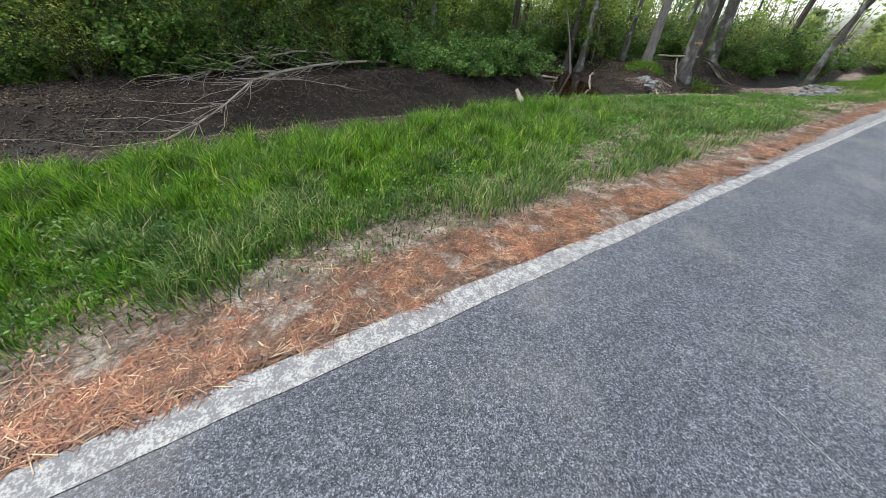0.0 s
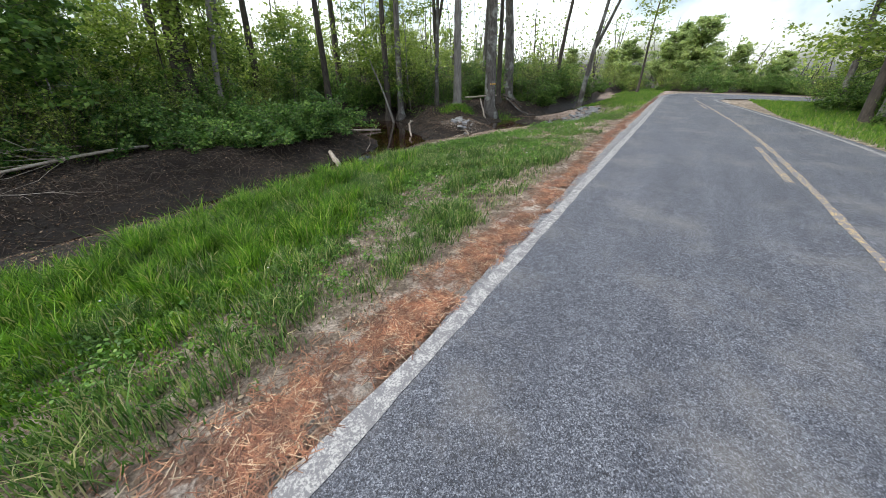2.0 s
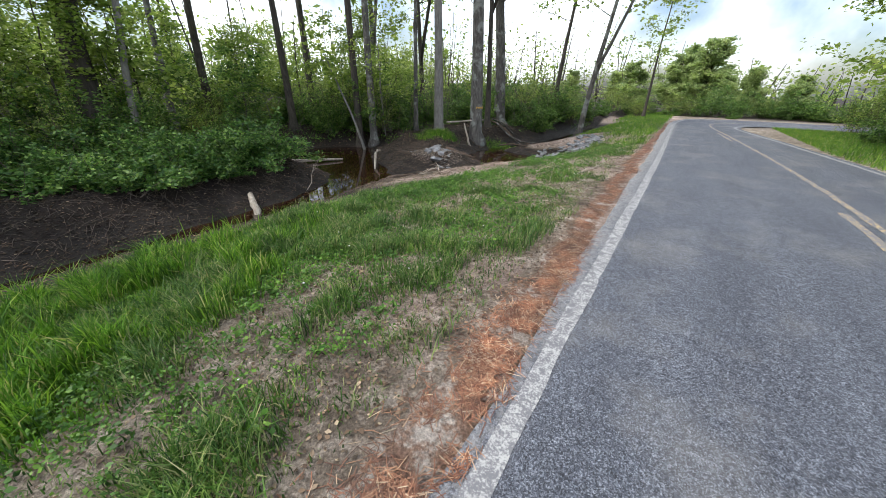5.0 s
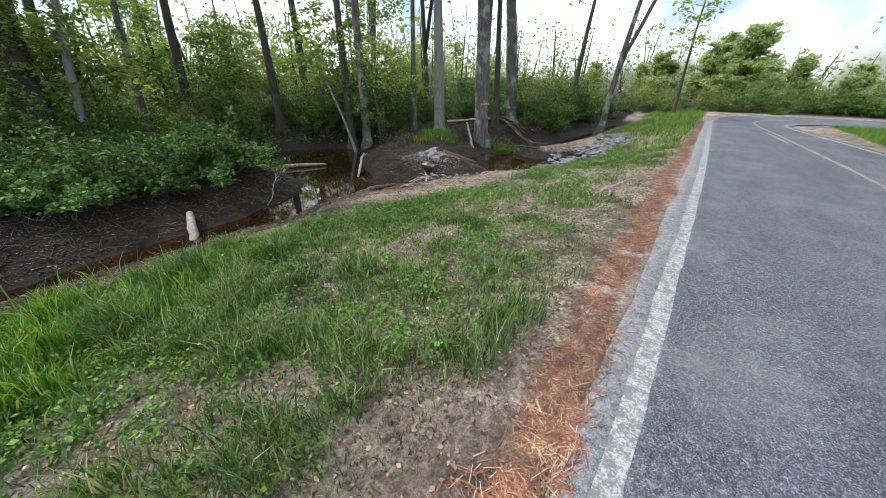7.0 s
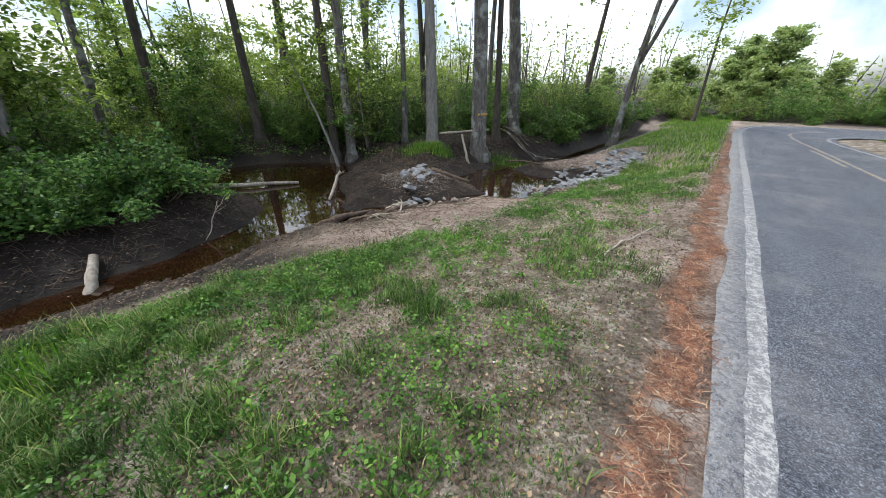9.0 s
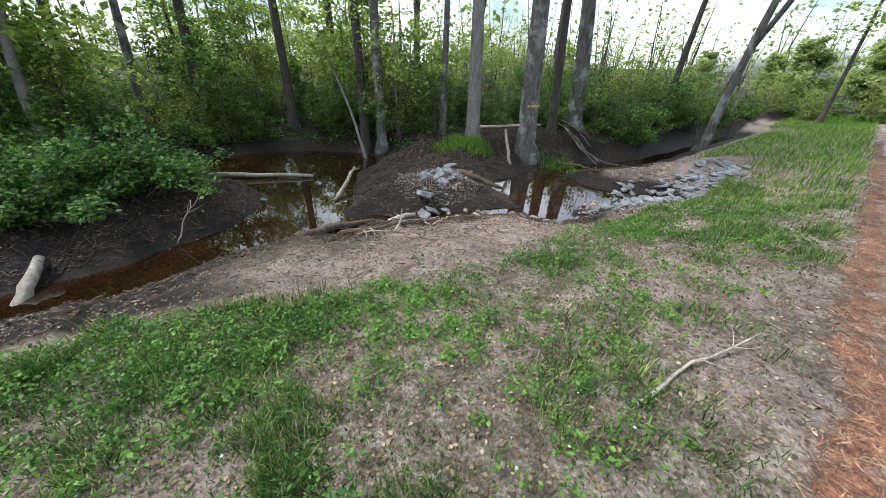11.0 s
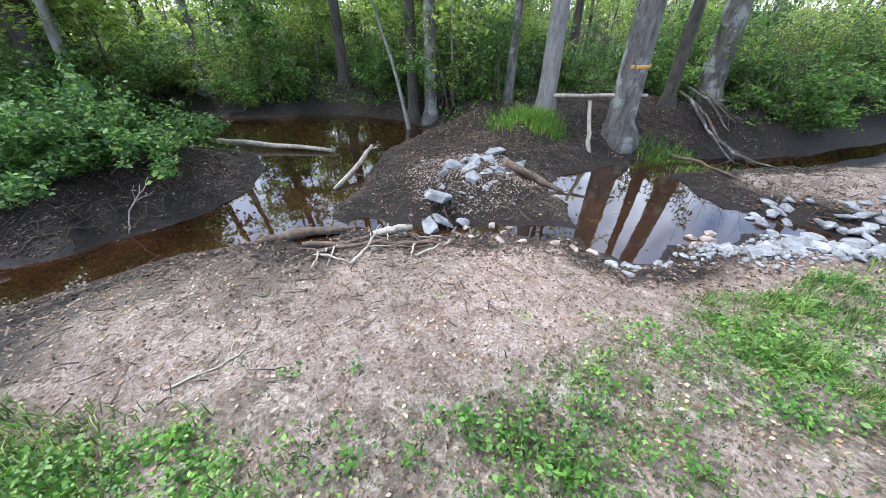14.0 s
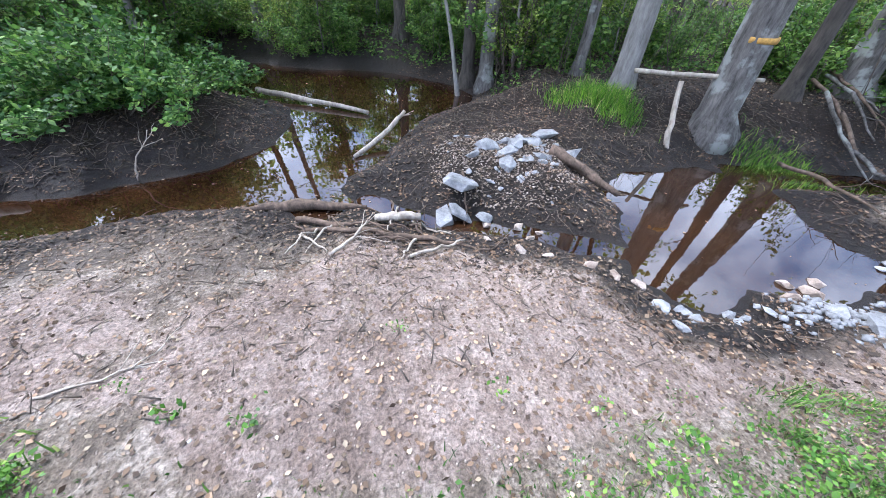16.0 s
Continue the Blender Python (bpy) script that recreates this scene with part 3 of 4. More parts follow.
ring.add([(-0.03, -0.03, h) for h in zs], [0.284, 0.287, 0.284], 16, 0.01)
part("paint_band", ring.mesh("paint_band"), TAPE, maple, "faded orange painted band")
tree(-9.4, 19.5, "straight pale grey tree on the creek bank", BARK_PALE, 17, 0.21, (-0.015, -0.01), 12, 5, 1600, flare=1.35, sides=14)
tree(-8.35, 22.5, "dark slender tree leaning beside the creek", BARK_DARK, 13, 0.14, (-0.045, -0.03), 14, 3, 1400, fork=4.5)
tree(-8.4, 24.2, "thick grey tree behind the creek bank", BARK_GREY, 17, 0.29, (-0.1, -0.06), 14, 4.5, 1800)
tree(-10.5, 19.1, "slender grey tree at the forest edge", BARK_GREY, 13, 0.11, (0.0, 0.02), 12, 3, 1200, wobble=0.06)
tree(-11.6, 17.3, "straight grey tree rooted at the pool's edge", BARK_GREY, 16, 0.17, (0.0, 0.0), 12, 4, 1600)
tree(-12.2, 17.0, "dark grey tree rooted at the pool's edge", BARK_DARK, 15, 0.16, (-0.01, 0.0), 12, 3.5, 1600)
tree(-11.5, 16.6, "thin pale stem leaning over the dark pool", BARK_PALE, 4.2, 0.06, (-0.33, -0.14), 7, 1.8, 350, 0.1, flare=1.2)
tree(-15.2, 15.6, "dark tree behind the pool", BARK_DARK, 14, 0.17, (-0.02, 0.0), 16, 2.2, 2600)
tree(-13.5, 9.05, "thin pale birch leaning behind the shrub", BARK_PALE, 11, 0.11, (0.0, 0.21), 10, 3, 1200)
tree(-14.3, 8.3, "large dark pine with plated bark", BARK_DARK, 18, 0.34, (0.02, 0.17), 12, 5, 1500)
tree(-16.6, 11.2, "grey tree leaning behind the pool", BARK_GREY, 10, 0.15, (-0.04, 0.1), 10, 3, 1100)
tree(-17.5, 13.0, "dark-barked tree deep in the woods", BARK_DARK, 15, 0.18, (0.0, 0.08), 14, 3, 1800)
tree(-19.0, 9.5, "dark leaning tree in the woods", BARK_DARK, 15, 0.17, (-0.02, 0.12), 14, 3, 1800)
tree(-16.5, 5.5, "dark-barked tree deep in the woods", BARK_DARK, 16, 0.2, (0.0, 0.1), 14, 3, 2000)
tree(-15.5, 2.5, "dark-barked tree deep in the woods", BARK_DARK, 16, 0.2, (0.02, 0.12), 14, 3, 2000)
tree(-13.5, -0.5, "dark-barked tree deep in the woods", BARK_DARK, 15, 0.19, (0.0, 0.1), 14, 3, 1800)
tree(-12.2, -3.5, "grey leaning tree in the woods", BARK_GREY, 15, 0.16, (0.0, 0.12), 14, 3, 1800)
tree(-17.5, 18.5, "dark-barked tree deep in the woods", BARK_DARK, 15, 0.2, (0.0, 0.0), 14, 3, 2000)
tree(-16.0, 22.0, "grey-barked tree deep in the woods", BARK_GREY, 15, 0.17, (0.02, 0.0), 14, 3, 1800, fork=3.0)
tree(-13.8, 24.0, "dark forked tree in the woods", BARK_DARK, 14, 0.16, (-0.06, 0.0), 14, 3, 1800, fork=2.2)
tree(-12.0, 27.5, "grey-barked tree deep in the woods", BARK_GREY, 15, 0.16, (0.0, 0.0), 14, 3, 1800)
tree(-7.2, 29.5, "dark tree leaning towards the road", BARK_DARK, 11, 0.15, (0.06, 0.02), 14, 2.5, 1600)
tree(-4.9, 27.8, "forked grey tree leaning towards the road", BARK_GREY, 11, 0.16, (0.1, 0.04), 14, 2.5, 1800, fork=2.6)
tree(-2.6, 38.0, "small dark tree beside the road", BARK_DARK, 8, 0.11, (0.0, 0.0), 16, 1.6, 1600)
tree(6.3, 20.3, "dark roadside tree leaning over the verge", BARK_DARK, 12, 0.14, (-0.2, 0.04), 22, 2.6, 6000, group="roadside trees")
tree(7.6, 23.5, "pale-barked tree beside the road", BARK_PALE, 12, 0.12, (-0.12, 0.0), 22, 1.6, 6500, group="roadside trees")
tree(10.8, 19.5, "grey-barked tree beside the road", BARK_GREY, 12, 0.14, (-0.12, 0.0), 22, 1.6, 6500, group="roadside trees")
tree(7.2, 27.5, "grey-barked tree beside the road", BARK_GREY, 11, 0.13, (-0.1, 0.0), 26, 1.2, 6500, group="roadside trees")
tree(9.4, 29.5, "pale-barked tree beside the road", BARK_PALE, 12, 0.13, (-0.1, 0.0), 26, 1.2, 6500, group="roadside trees")

# ---- saplings, shrubs and bend trees, in a few builds that are copied ----
def keep_clear(x, y):
    """True where woods may grow."""
    d = shore(x, y)
    left = (x < creek_x(y) - 1.5) & (d > 0.55)
    bar = (x > -10.2) & (y > 11.5) & (y < 23.5)
    mouth = (x > -10.6) & (y < 12)
    own = (x > -13.8) & (y > 5.2) & (y < 13)
    return (left & ~own & ~bar & ~mouth & ~((x > -6.3) & (y > 20))) | ((y > 30) & (x < -4.2))


def sapling(height, r, leaves, size, leaf, bark, limbs, level):
    root = new("sapling")
    trunk, crown = tree_parts(height, r, (rng.uniform(-0.1, 0.1), rng.uniform(-0.1, 0.1)), limbs, 0.22 * height, leaves, size, wobble=0.05, flare=1.1, reach=0.36, sides=6, level=level)
    part("trunk", trunk, bark, root)
    part("crown", crown, leaf, root)
    return tagged(root, "young broadleaf sapling with fresh spring leaves", "sapling", "woodland saplings")


def shrub(wide, high, stems, leaves, size, leaf, label, group="woodland shrubs", pebble_flat=0.55):
    root = new("shrub")
    tubes, at = Tubes(), []
    for _ in range(stems):
        az, tilt = rng.uniform(0, 2 * math.pi), rng.uniform(0.15, 1.0)
        foot = rng.normal(0, 0.16 * wide, 3) * (1, 1, 0)
        length = high * rng.uniform(0.6, 1.15)
        line = wander(foot - (0, 0, 0.1), (math.cos(az) * tilt * wide / high, math.sin(az) * tilt * wide / high, 1), length, 7, 0.13, -0.03)
        tubes.add(line, np.linspace(0.012, 0.003, 7), 4)
        at.append(line[2:])
        for _ in range(3):
            j = rng.integers(2, 7)
            twig = wander(line[j], rng.normal(0, 1, 3) + (0, 0, 0.3), length * rng.uniform(0.2, 0.4), 4, 0.2)
            tubes.add(twig, np.linspace(0.005, 0.002, 4), 3)
            at.append(twig)
    at = np.concatenate(at)
    pick = at[rng.integers(len(at), size=leaves)] + rng.normal(0, 0.036 * wide, (leaves, 3)) * (1, 1, 0.7)
    pick[:, 2] = np.maximum(pick[:, 2], 0.03)
    v, f = leaf_quads(pick, size * rng.uniform(0.55, 1.3, leaves), pebble_flat)
    part("stem", tubes.mesh("stem"), STEM, root)
    part("foliage", mesh_of("foliage", v, f), leaf, root)
    return tagged(root, label, "shrub", group)


sapling_kinds = [sapling(h, r, n, s, m, b, k, v) for h, r, n, s, m, b, k, v in (
    (4.5, 0.03, 2300, 0.085, LEAF, BARK_GREY, 22, 0.2), (5.5, 0.035, 2600, 0.09, LEAF, BARK_DARK, 24, 0.25), (3.6, 0.02, 2200, 0.08, LEAF_DEEP, BARK_GREY, 20, 0.15),
    (6.5, 0.045, 2800, 0.095, LEAF, BARK_PALE, 26, 0.3), (5.0, 0.03, 1600, 0.09, LEAF, BARK_DARK, 18, 0.5))]
shrub_kinds = [shrub(w, h, k, n, s, m, t) for w, h, k, n, s, m, t in (
    (1.6, 1.3, 24, 4600, 0.055, LEAF_DEEP, "dense green woodland shrub"), (2.2, 1.9, 30, 5400, 0.06, LEAF_DEEP, "tall green woodland shrub"),
    (1.8, 2.4, 40, 2800, 0.05, LEAF, "twiggy half-bare woodland shrub"), (1.4, 0.8, 22, 3200, 0.055, LEAF_DEEP, "low green woodland shrub"))]


placed = set()


def scatter(kinds, spots, low, high):
    for x, y in spots:
        k = int(rng.integers(len(kinds)))
        m = Matrix.Translation((x, y, float(land(x, y)) - 0.02)) @ Matrix.Rotation(rng.uniform(0, 6.28), 4, "Z") @ Matrix.Scale(rng.uniform(low, high), 4)
        if kinds[k].name in placed:
            copy_thing(kinds[k], m)
        else:
            kinds[k].matrix_basis = m
            placed.add(kinds[k].name)


def sample(n, x0, x1, y0, y1, rule, tries=40):
    out = []
    x, y = rng.uniform(x0, x1, n * tries), rng.uniform(y0, y1, n * tries)
    good = rule(x, y)
    return np.stack([x[good], y[good]], 1)[:n]


edge_rule = lambda x, y: keep_clear(x, y) & (x > np.minimum(creek_x(y), -8.6) - 6.5)
scatter(shrub_kinds, np.concatenate([sample(98, -17, -5, -8, 32, lambda x, y: edge_rule(x, y) & ((y < 19) | (fuzz(x * 9, y * 9, 1.0, 95) > 0.58))), sample(20, -30, -10, -10, 40, keep_clear), sample(30, -12.6, -10.5, -6, 6.5, lambda x, y: x < -10.5), sample(16, -9.5, -4.6, 26, 38, lambda x, y: shore(x, y) > 0.5), sample(26, -12.5, -5.6, 24.2, 31, lambda x, y: shore(x, y) > 0.6), sample(30, -6, 16, 38.6, 45, lambda x, y: y > 38.6),
                                     sample(26, 6.4, 12, 8, 34, lambda x, y: x > 6.4)]), 0.7, 1.2)
scatter(shrub_kinds, sample(92, -21, -12, 4, 20, lambda x, y: (shore(x, y) > 0.35) & (x < -12.2 - 0.25 * np.maximum(0, y - 17))), 0.5, 0.95)
scatter(sapling_kinds, np.concatenate([sample(42, -18, -9, -8, 34, lambda x, y: edge_rule(x, y) & (y < 18)), sample(28, -36, -14, -12, 44, lambda x, y: keep_clear(x, y) & ((y < 18) | (x < -19))),
                                       sample(18, 7.0, 13, 10, 34, lambda x, y: x > 7.0)]), 0.7, 1.25)
scatter(sapling_kinds, sample(22, -22, -12.5, 4, 22, lambda x, y: (shore(x, y) > 0.5) & ((x < -15.5) | (y > 13))), 0.6, 1.05)
scatter(sapling_kinds, sample(22, -17, -9.5, 20.5, 33, lambda x, y: shore(x, y) > 0.5), 0.42, 0.7)

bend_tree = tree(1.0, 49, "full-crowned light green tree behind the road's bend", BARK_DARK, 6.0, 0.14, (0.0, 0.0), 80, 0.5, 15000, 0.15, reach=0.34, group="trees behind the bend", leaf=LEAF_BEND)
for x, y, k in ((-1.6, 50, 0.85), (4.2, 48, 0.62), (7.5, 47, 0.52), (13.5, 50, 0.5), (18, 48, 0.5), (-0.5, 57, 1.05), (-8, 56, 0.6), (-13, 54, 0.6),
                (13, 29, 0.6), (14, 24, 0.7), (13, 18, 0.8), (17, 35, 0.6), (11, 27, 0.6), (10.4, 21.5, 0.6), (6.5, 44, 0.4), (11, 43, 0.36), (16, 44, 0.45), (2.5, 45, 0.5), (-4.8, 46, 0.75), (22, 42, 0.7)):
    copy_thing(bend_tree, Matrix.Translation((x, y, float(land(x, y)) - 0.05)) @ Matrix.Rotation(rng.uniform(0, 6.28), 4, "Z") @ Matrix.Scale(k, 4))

# far woods: thin stems and leaves past counting
def far_woods():
    tubes, leaves = Tubes(), []
    spots = np.concatenate([sample(330, -62, -18, -30, 70, lambda x, y: x < -18), sample(240, -70, 40, 52, 85, lambda x, y: y > 52), sample(60, 14, 40, 5, 55, lambda x, y: x > 14)])
    for x, y in spots:
        z, h = float(land(x, y)), rng.uniform(4, 10) * (0.55 if y > 52 and x > -1 else 1)
        line = wander((x, y, z - 0.2), (rng.normal(0, 0.1), rng.normal(0, 0.1), 1), h, 5, 0.05, 0.02)
        tubes.add(line, np.linspace(rng.uniform(0.04, 0.13), 0.02, 5), 4)
        n = int(rng.integers(30, 75))
        k = rng.uniform(0.12, 1, n) ** 1.2
        p = np.stack([np.interp(k, np.linspace(0, 1, 5), line[:, c]) for c in range(3)], 1)
        clumps = rng.normal(0, 1.0, (8, 3)) * (1, 1, 0.4)
        leaves.append(p + clumps[rng.integers(8, size=n)] + rng.normal(0, 0.28, (n, 3)))
    root = new("far_woods")
    part("trunk", tubes.mesh("trunk"), BARK_DARK, root)
    at = np.concatenate(leaves)
    v, f = leaf_quads(at, rng.uniform(0.14, 0.34, len(at)), 0.5)
    part("foliage", mesh_of("foliage", v, f), LEAF, root)
    tagged(root, "spring woodland of thin trunks and light foliage", "woods", kind="stuff")


far_woods()


def thicket():
    """Bare upright stems and brambles among the shrubs."""
    tubes = Tubes()
    spots = np.concatenate([sample(900, -16, -5, -8, 34, edge_rule), sample(500, -26, -9, -10, 38, keep_clear)])
    for x, y in spots:
        h = rng.uniform(0.8, 3.2)
        line = wander((x, y, float(land(x, y)) - 0.05), (rng.normal(0, 0.22), rng.normal(0, 0.22), 1), h, 5, 0.1)
        tubes.add(line, np.linspace(rng.uniform(0.005, 0.014), 0.003, 5), 3)
    tagged(part("thicket", tubes.mesh("thicket"), STEM), "thicket of thin bare woody stems", "undergrowth", kind="stuff")


thicket()

# ---- the creek's big shrub ----
def bank_shrub(x, y, wide, high, stems, leaves, label):
    s = shrub(wide, high, stems, leaves, 0.055, LEAF_BANK, label, "creek bank shrubs")
    s.location = (x, y, float(land(x, y)) - 0.02)
    return s


bank_shrub(-9.6, 10.4, 2.3, 1.12, 76, 15000, "broad leafy green shrub overhanging the creek")
bank_shrub(-9.7, 8.5, 2.0, 1.05, 54, 11000, "leafy green shrub on the creek bank")
bank_shrub(-11.0, 11.1, 1.7, 0.85, 36, 6000, "leafy green shrub beside the dark pool")
bank_shrub(-9.9, 6.7, 1.8, 1.0, 34, 6500, "low leafy shrub on the creek bank")
bank_shrub(-8.95, 9.3, 1.3, 0.6, 34, 5000, "low leafy shrub spilling down the creek bank")
bank_shrub(-9.1, 7.6, 1.4, 0.65, 34, 5000, "low leafy shrub spilling down the creek bank")
bank_shrub(-11.3, 9.3, 2.0, 0.95, 44, 8000, "dense leafy shrub behind the creek bank")
bank_shrub(-11.4, 7.0, 2.2, 1.2, 44, 8000, "dense leafy shrub behind the creek bank")
bank_shrub(-10.9, 5.0, 2.0, 1.3, 40, 7000, "dense leafy shrub behind the fallen branch")
bank_shrub(-11.2, 3.0, 2.0, 1.4, 40, 7000, "dense leafy shrub behind the fallen branch")

# ---- deadwood ----
def wood(name, points, radii, material, label, category, twigs=0, twig_size=0.4, sides=8, rough=0.08, group=""):
    tubes, shoots = Tubes(), []
    line = np.array(points, float)
    fine = np.stack([np.interp(np.linspace(0, 1, 9), np.linspace(0, 1, len(line)), line[:, c]) for c in range(3)], 1)
    fine[1:-1] += rng.normal(0, 0.012, (7, 3))
    tubes.add(fine, np.interp(np.linspace(0, 1, 9), np.linspace(0, 1, len(radii)), radii), sides, rough)
    for _ in range(twigs):
        j = rng.integers(2, 9)
        way = (fine[j] - fine[j - 1]) / np.linalg.norm(fine[j] - fine[j - 1]) + rng.normal(0, 0.45, 3) * (1, 1, 0.5)
        t = wander(fine[j], way, twig_size * rng.uniform(0.5, 1.3), 5, 0.16)
        t[:, 2] = np.maximum(t[:, 2], np.minimum(fine[j][2], t[:, 2] * 0 + fine[j][2] - 0.25))
        shoot = Tubes()
        shoot.add(t, np.linspace(0.35 * radii[-1] + 0.004, 0.003, 5), 4)
        shoots.append(shoot)
    whole = part(name, tubes.mesh(name), material)
    for shoot in shoots:
        part("twig", shoot.mesh("twig"), material, whole)
    return tagged(whole, label, category, group)


def on(x, y, up=0.0):
    return (x, y, max(float(land(x, y)), WATER_Z) + up)


wood("fallen_log", [(-12.0, 11.85, -1.02), (-11.2, 13.1, -1.06), (-10.4, 14.35, -1.1)], [0.068, 0.058, 0.04], DEADWOOD, "long bleached log lying across the dark pool", "log")
wood("stump_log", [(-7.3, 9.2, -1.22), (-7.65, 9.34, -1.02), (-8.0, 9.45, -0.86)], [0.085, 0.08, 0.06], DEADWOOD, "short pale log stuck in the muddy creek bank", "log")
wood("fallen_branch", [on(-10.3, 5.6, 0.12), on(-10.0, 4.4, 0.28), on(-9.5, 2.9, 0.3), on(-8.7, 1.5, 0.24), on(-7.7, 0.4, 0.2), on(-6.9, -0.5, 0.15)], [0.036, 0.03, 0.02, 0.009], DEADWOOD,
     "pale fallen branch with fine bare twigs", "branch", 60, 1.7)
wood("fallen_branch", [on(-10.6, 4.6, 0.3), on(-10.2, 3.0, 0.55), on(-9.9, 1.5, 0.4), on(-9.5, 0.2, 0.1)], [0.024, 0.017, 0.008], DEADWOOD, "grey dead twiggy branch leaning on the bank", "branch", 50, 1.3)
wood("fallen_branch", [on(-9.2, 1.0, 0.1), on(-8.9, 2.4, 0.1), on(-8.6, 3.6, 0.03)], [0.016, 0.01, 0.005], DEADWOOD, "thin grey dead branch on the bank", "branch", 10, 0.5)
wood("leaning_post", [(-7.5, 19.35, -1.16), (-7.75, 19.42, -0.6), (-8.0, 19.5, 0.02)], [0.05, 0.046, 0.036], DEADWOOD, "debarked pale post leaning at the water's edge", "post")
wood("rail_log", [(-8.7, 19.1, 0.03), (-8.2, 19.9, 0.06), (-7.7, 20.8, 0.08)], [0.04, 0.036, 0.032], DEADWOOD, "weathered log resting on the leaning post", "log")
wood("driftwood", [(-8.35, 14.05, -1.12), (-8.8, 14.5, -1.0), (-9.1, 14.85, -0.82), (-9.1, 15.0, -0.66)], [0.035, 0.045, 0.04, 0.03], DEADWOOD, "crooked bleached driftwood in the pool", "driftwood", 2, 0.3)
wood("bark_slab", [(-6.95, 12.5, -1.1), (-6.9, 13.3, -1.08), (-6.75, 14.2, -1.1)], [0.025, 0.085, 0.03], ROTTEN, "leaf-covered slab of rotten log in the water", "log", 3, 0.3)
wood("rotten_log", [(-6.55, 13.35, -1.05), (-6.3, 13.9, -1.02), (-6.1, 14.3, -1.0)], [0.035, 0.045, 0.025], ROTTEN, "dark rotten log at the water's edge", "log", 2, 0.3)
wood("rotten_log", [(-6.38, 14.3, -1.02), (-6.3, 14.6, -0.98), (-6.25, 14.85, -0.97)], [0.05, 0.06, 0.045], DEADWOOD, "short pale rotten log beside the rapids", "log")
wood("rotten_log", [on(-5.9, 14.3, 0.02), on(-5.75, 14.9, 0.03), on(-5.5, 15.5, 0.02)], [0.035, 0.03, 0.02], ROTTEN, "dark thin log lying in the mud", "log", 3, 0.3)
wood("rotten_log", [on(-6.25, 13.5, 0.03), on(-5.95, 14.2, 0.04), on(-5.75, 14.6, 0.03)], [0.03, 0.03, 0.02], ROTTEN, "dark thin log lying in the mud", "log", 4, 0.35)
wood("hollow_log", [on(-7.3, 17.0, 0.06), on(-6.95, 17.4, 0.08), (-6.45, 17.75, -1.06)], [0.08, 0.075, 0.035], ROTTEN, "split hollow log sliding into the upper pool", "log", 2, 0.25, 9, 0.25)
wood("dry_stick", [on(-5.45, 13.85, 0.02), on(-5.6, 14.05, 0.12), on(-5.75, 14.2, 0.25)], [0.022, 0.016, 0.008], DEADWOOD, "bleached forked stick standing in driftwood", "stick", 6, 0.35)
wood("dry_stick", [on(-5.35, 14.6, 0.03), on(-5.5, 14.95, 0.05), on(-5.65, 15.25, 0.05)], [0.02, 0.016, 0.01], DEADWOOD, "bleached stick lying in the mud", "stick")
wood("dry_stick", [on(-4.15, 12.45, 0.01), on(-4.2, 12.75, 0.02), on(-4.35, 12.95, 0.03)], [0.008, 0.007, 0.004], DEADWOOD, "thin grey stick lying on the sand", "stick", 5, 0.2)
wood("dry_stick", [on(-1.35, 13.0, 0.02), on(-1.25, 13.6, 0.05), on(-1.0, 14.3, 0.09)], [0.013, 0.011, 0.006], DEADWOOD, "long pale stick lying on the grass", "stick", 3, 0.3)
wood("dry_stick", [on(-8.0, 11.0, 0.0), on(-7.9, 11.15, 0.3), on(-8.1, 11.4, 0.7)], [0.012, 0.01, 0.005], DEADWOOD, "bare stick leaning over the creek", "stick", 3, 0.3)
for k in range(9):
    x, y = -6.2 - 0.35 * k + rng.normal(0, 0.2), 21.6 + 0.35 * k + rng.normal(0, 0.4)
    wood("dead_branch", [on(x - 0.8, y + 0.3, 0.1 + 0.05 * k), on(x, y, 0.2), on(x + 0.9, y - 0.25, 0.08)], [0.035, 0.03, 0.012], BARK_GREY if k % 2 else ROTTEN, "dead branch in a pile beside the creek", "branch", 3, 0.5,
         group="brush pile")
for k in range(18):
    x, y, a, h = -6.15 + rng.normal(0, 0.3), 14.3 + rng.normal(0, 0.45), rng.normal(0.7, 0.6), rng.uniform(0.15, 0.4)
    wood("drift_stick", [on(x - h * math.cos(a), y - h * math.sin(a), 0.03), on(x, y, rng.uniform(0.04, 0.12)), on(x + h * math.cos(a), y + h * math.sin(a), 0.04)], [0.016, 0.013, 0.006], ROTTEN if k % 3 else DEADWOOD,
         "weathered stick in a drift of wood at the rapids", "stick", 1, 0.15, 6, group="driftwood pile")
for k in range(26):
    y = rng.uniform(10.6, 16.2)
    x = rng.uniform(-6.4, -4.0)
    if float(shore(np.array(x), np.array(y))) > 0.15:
        a = rng.uniform(0, 6.28)
        h = rng.uniform(0.1, 0.28)
        wood("twig", [on(x, y, 0.01), on(x + h * math.cos(a), y + h * math.sin(a), 0.015)], [0.006, 0.003], STEM, "small dark twig lying on the mud", "twig", 1, 0.12, 5, group="scattered twigs")

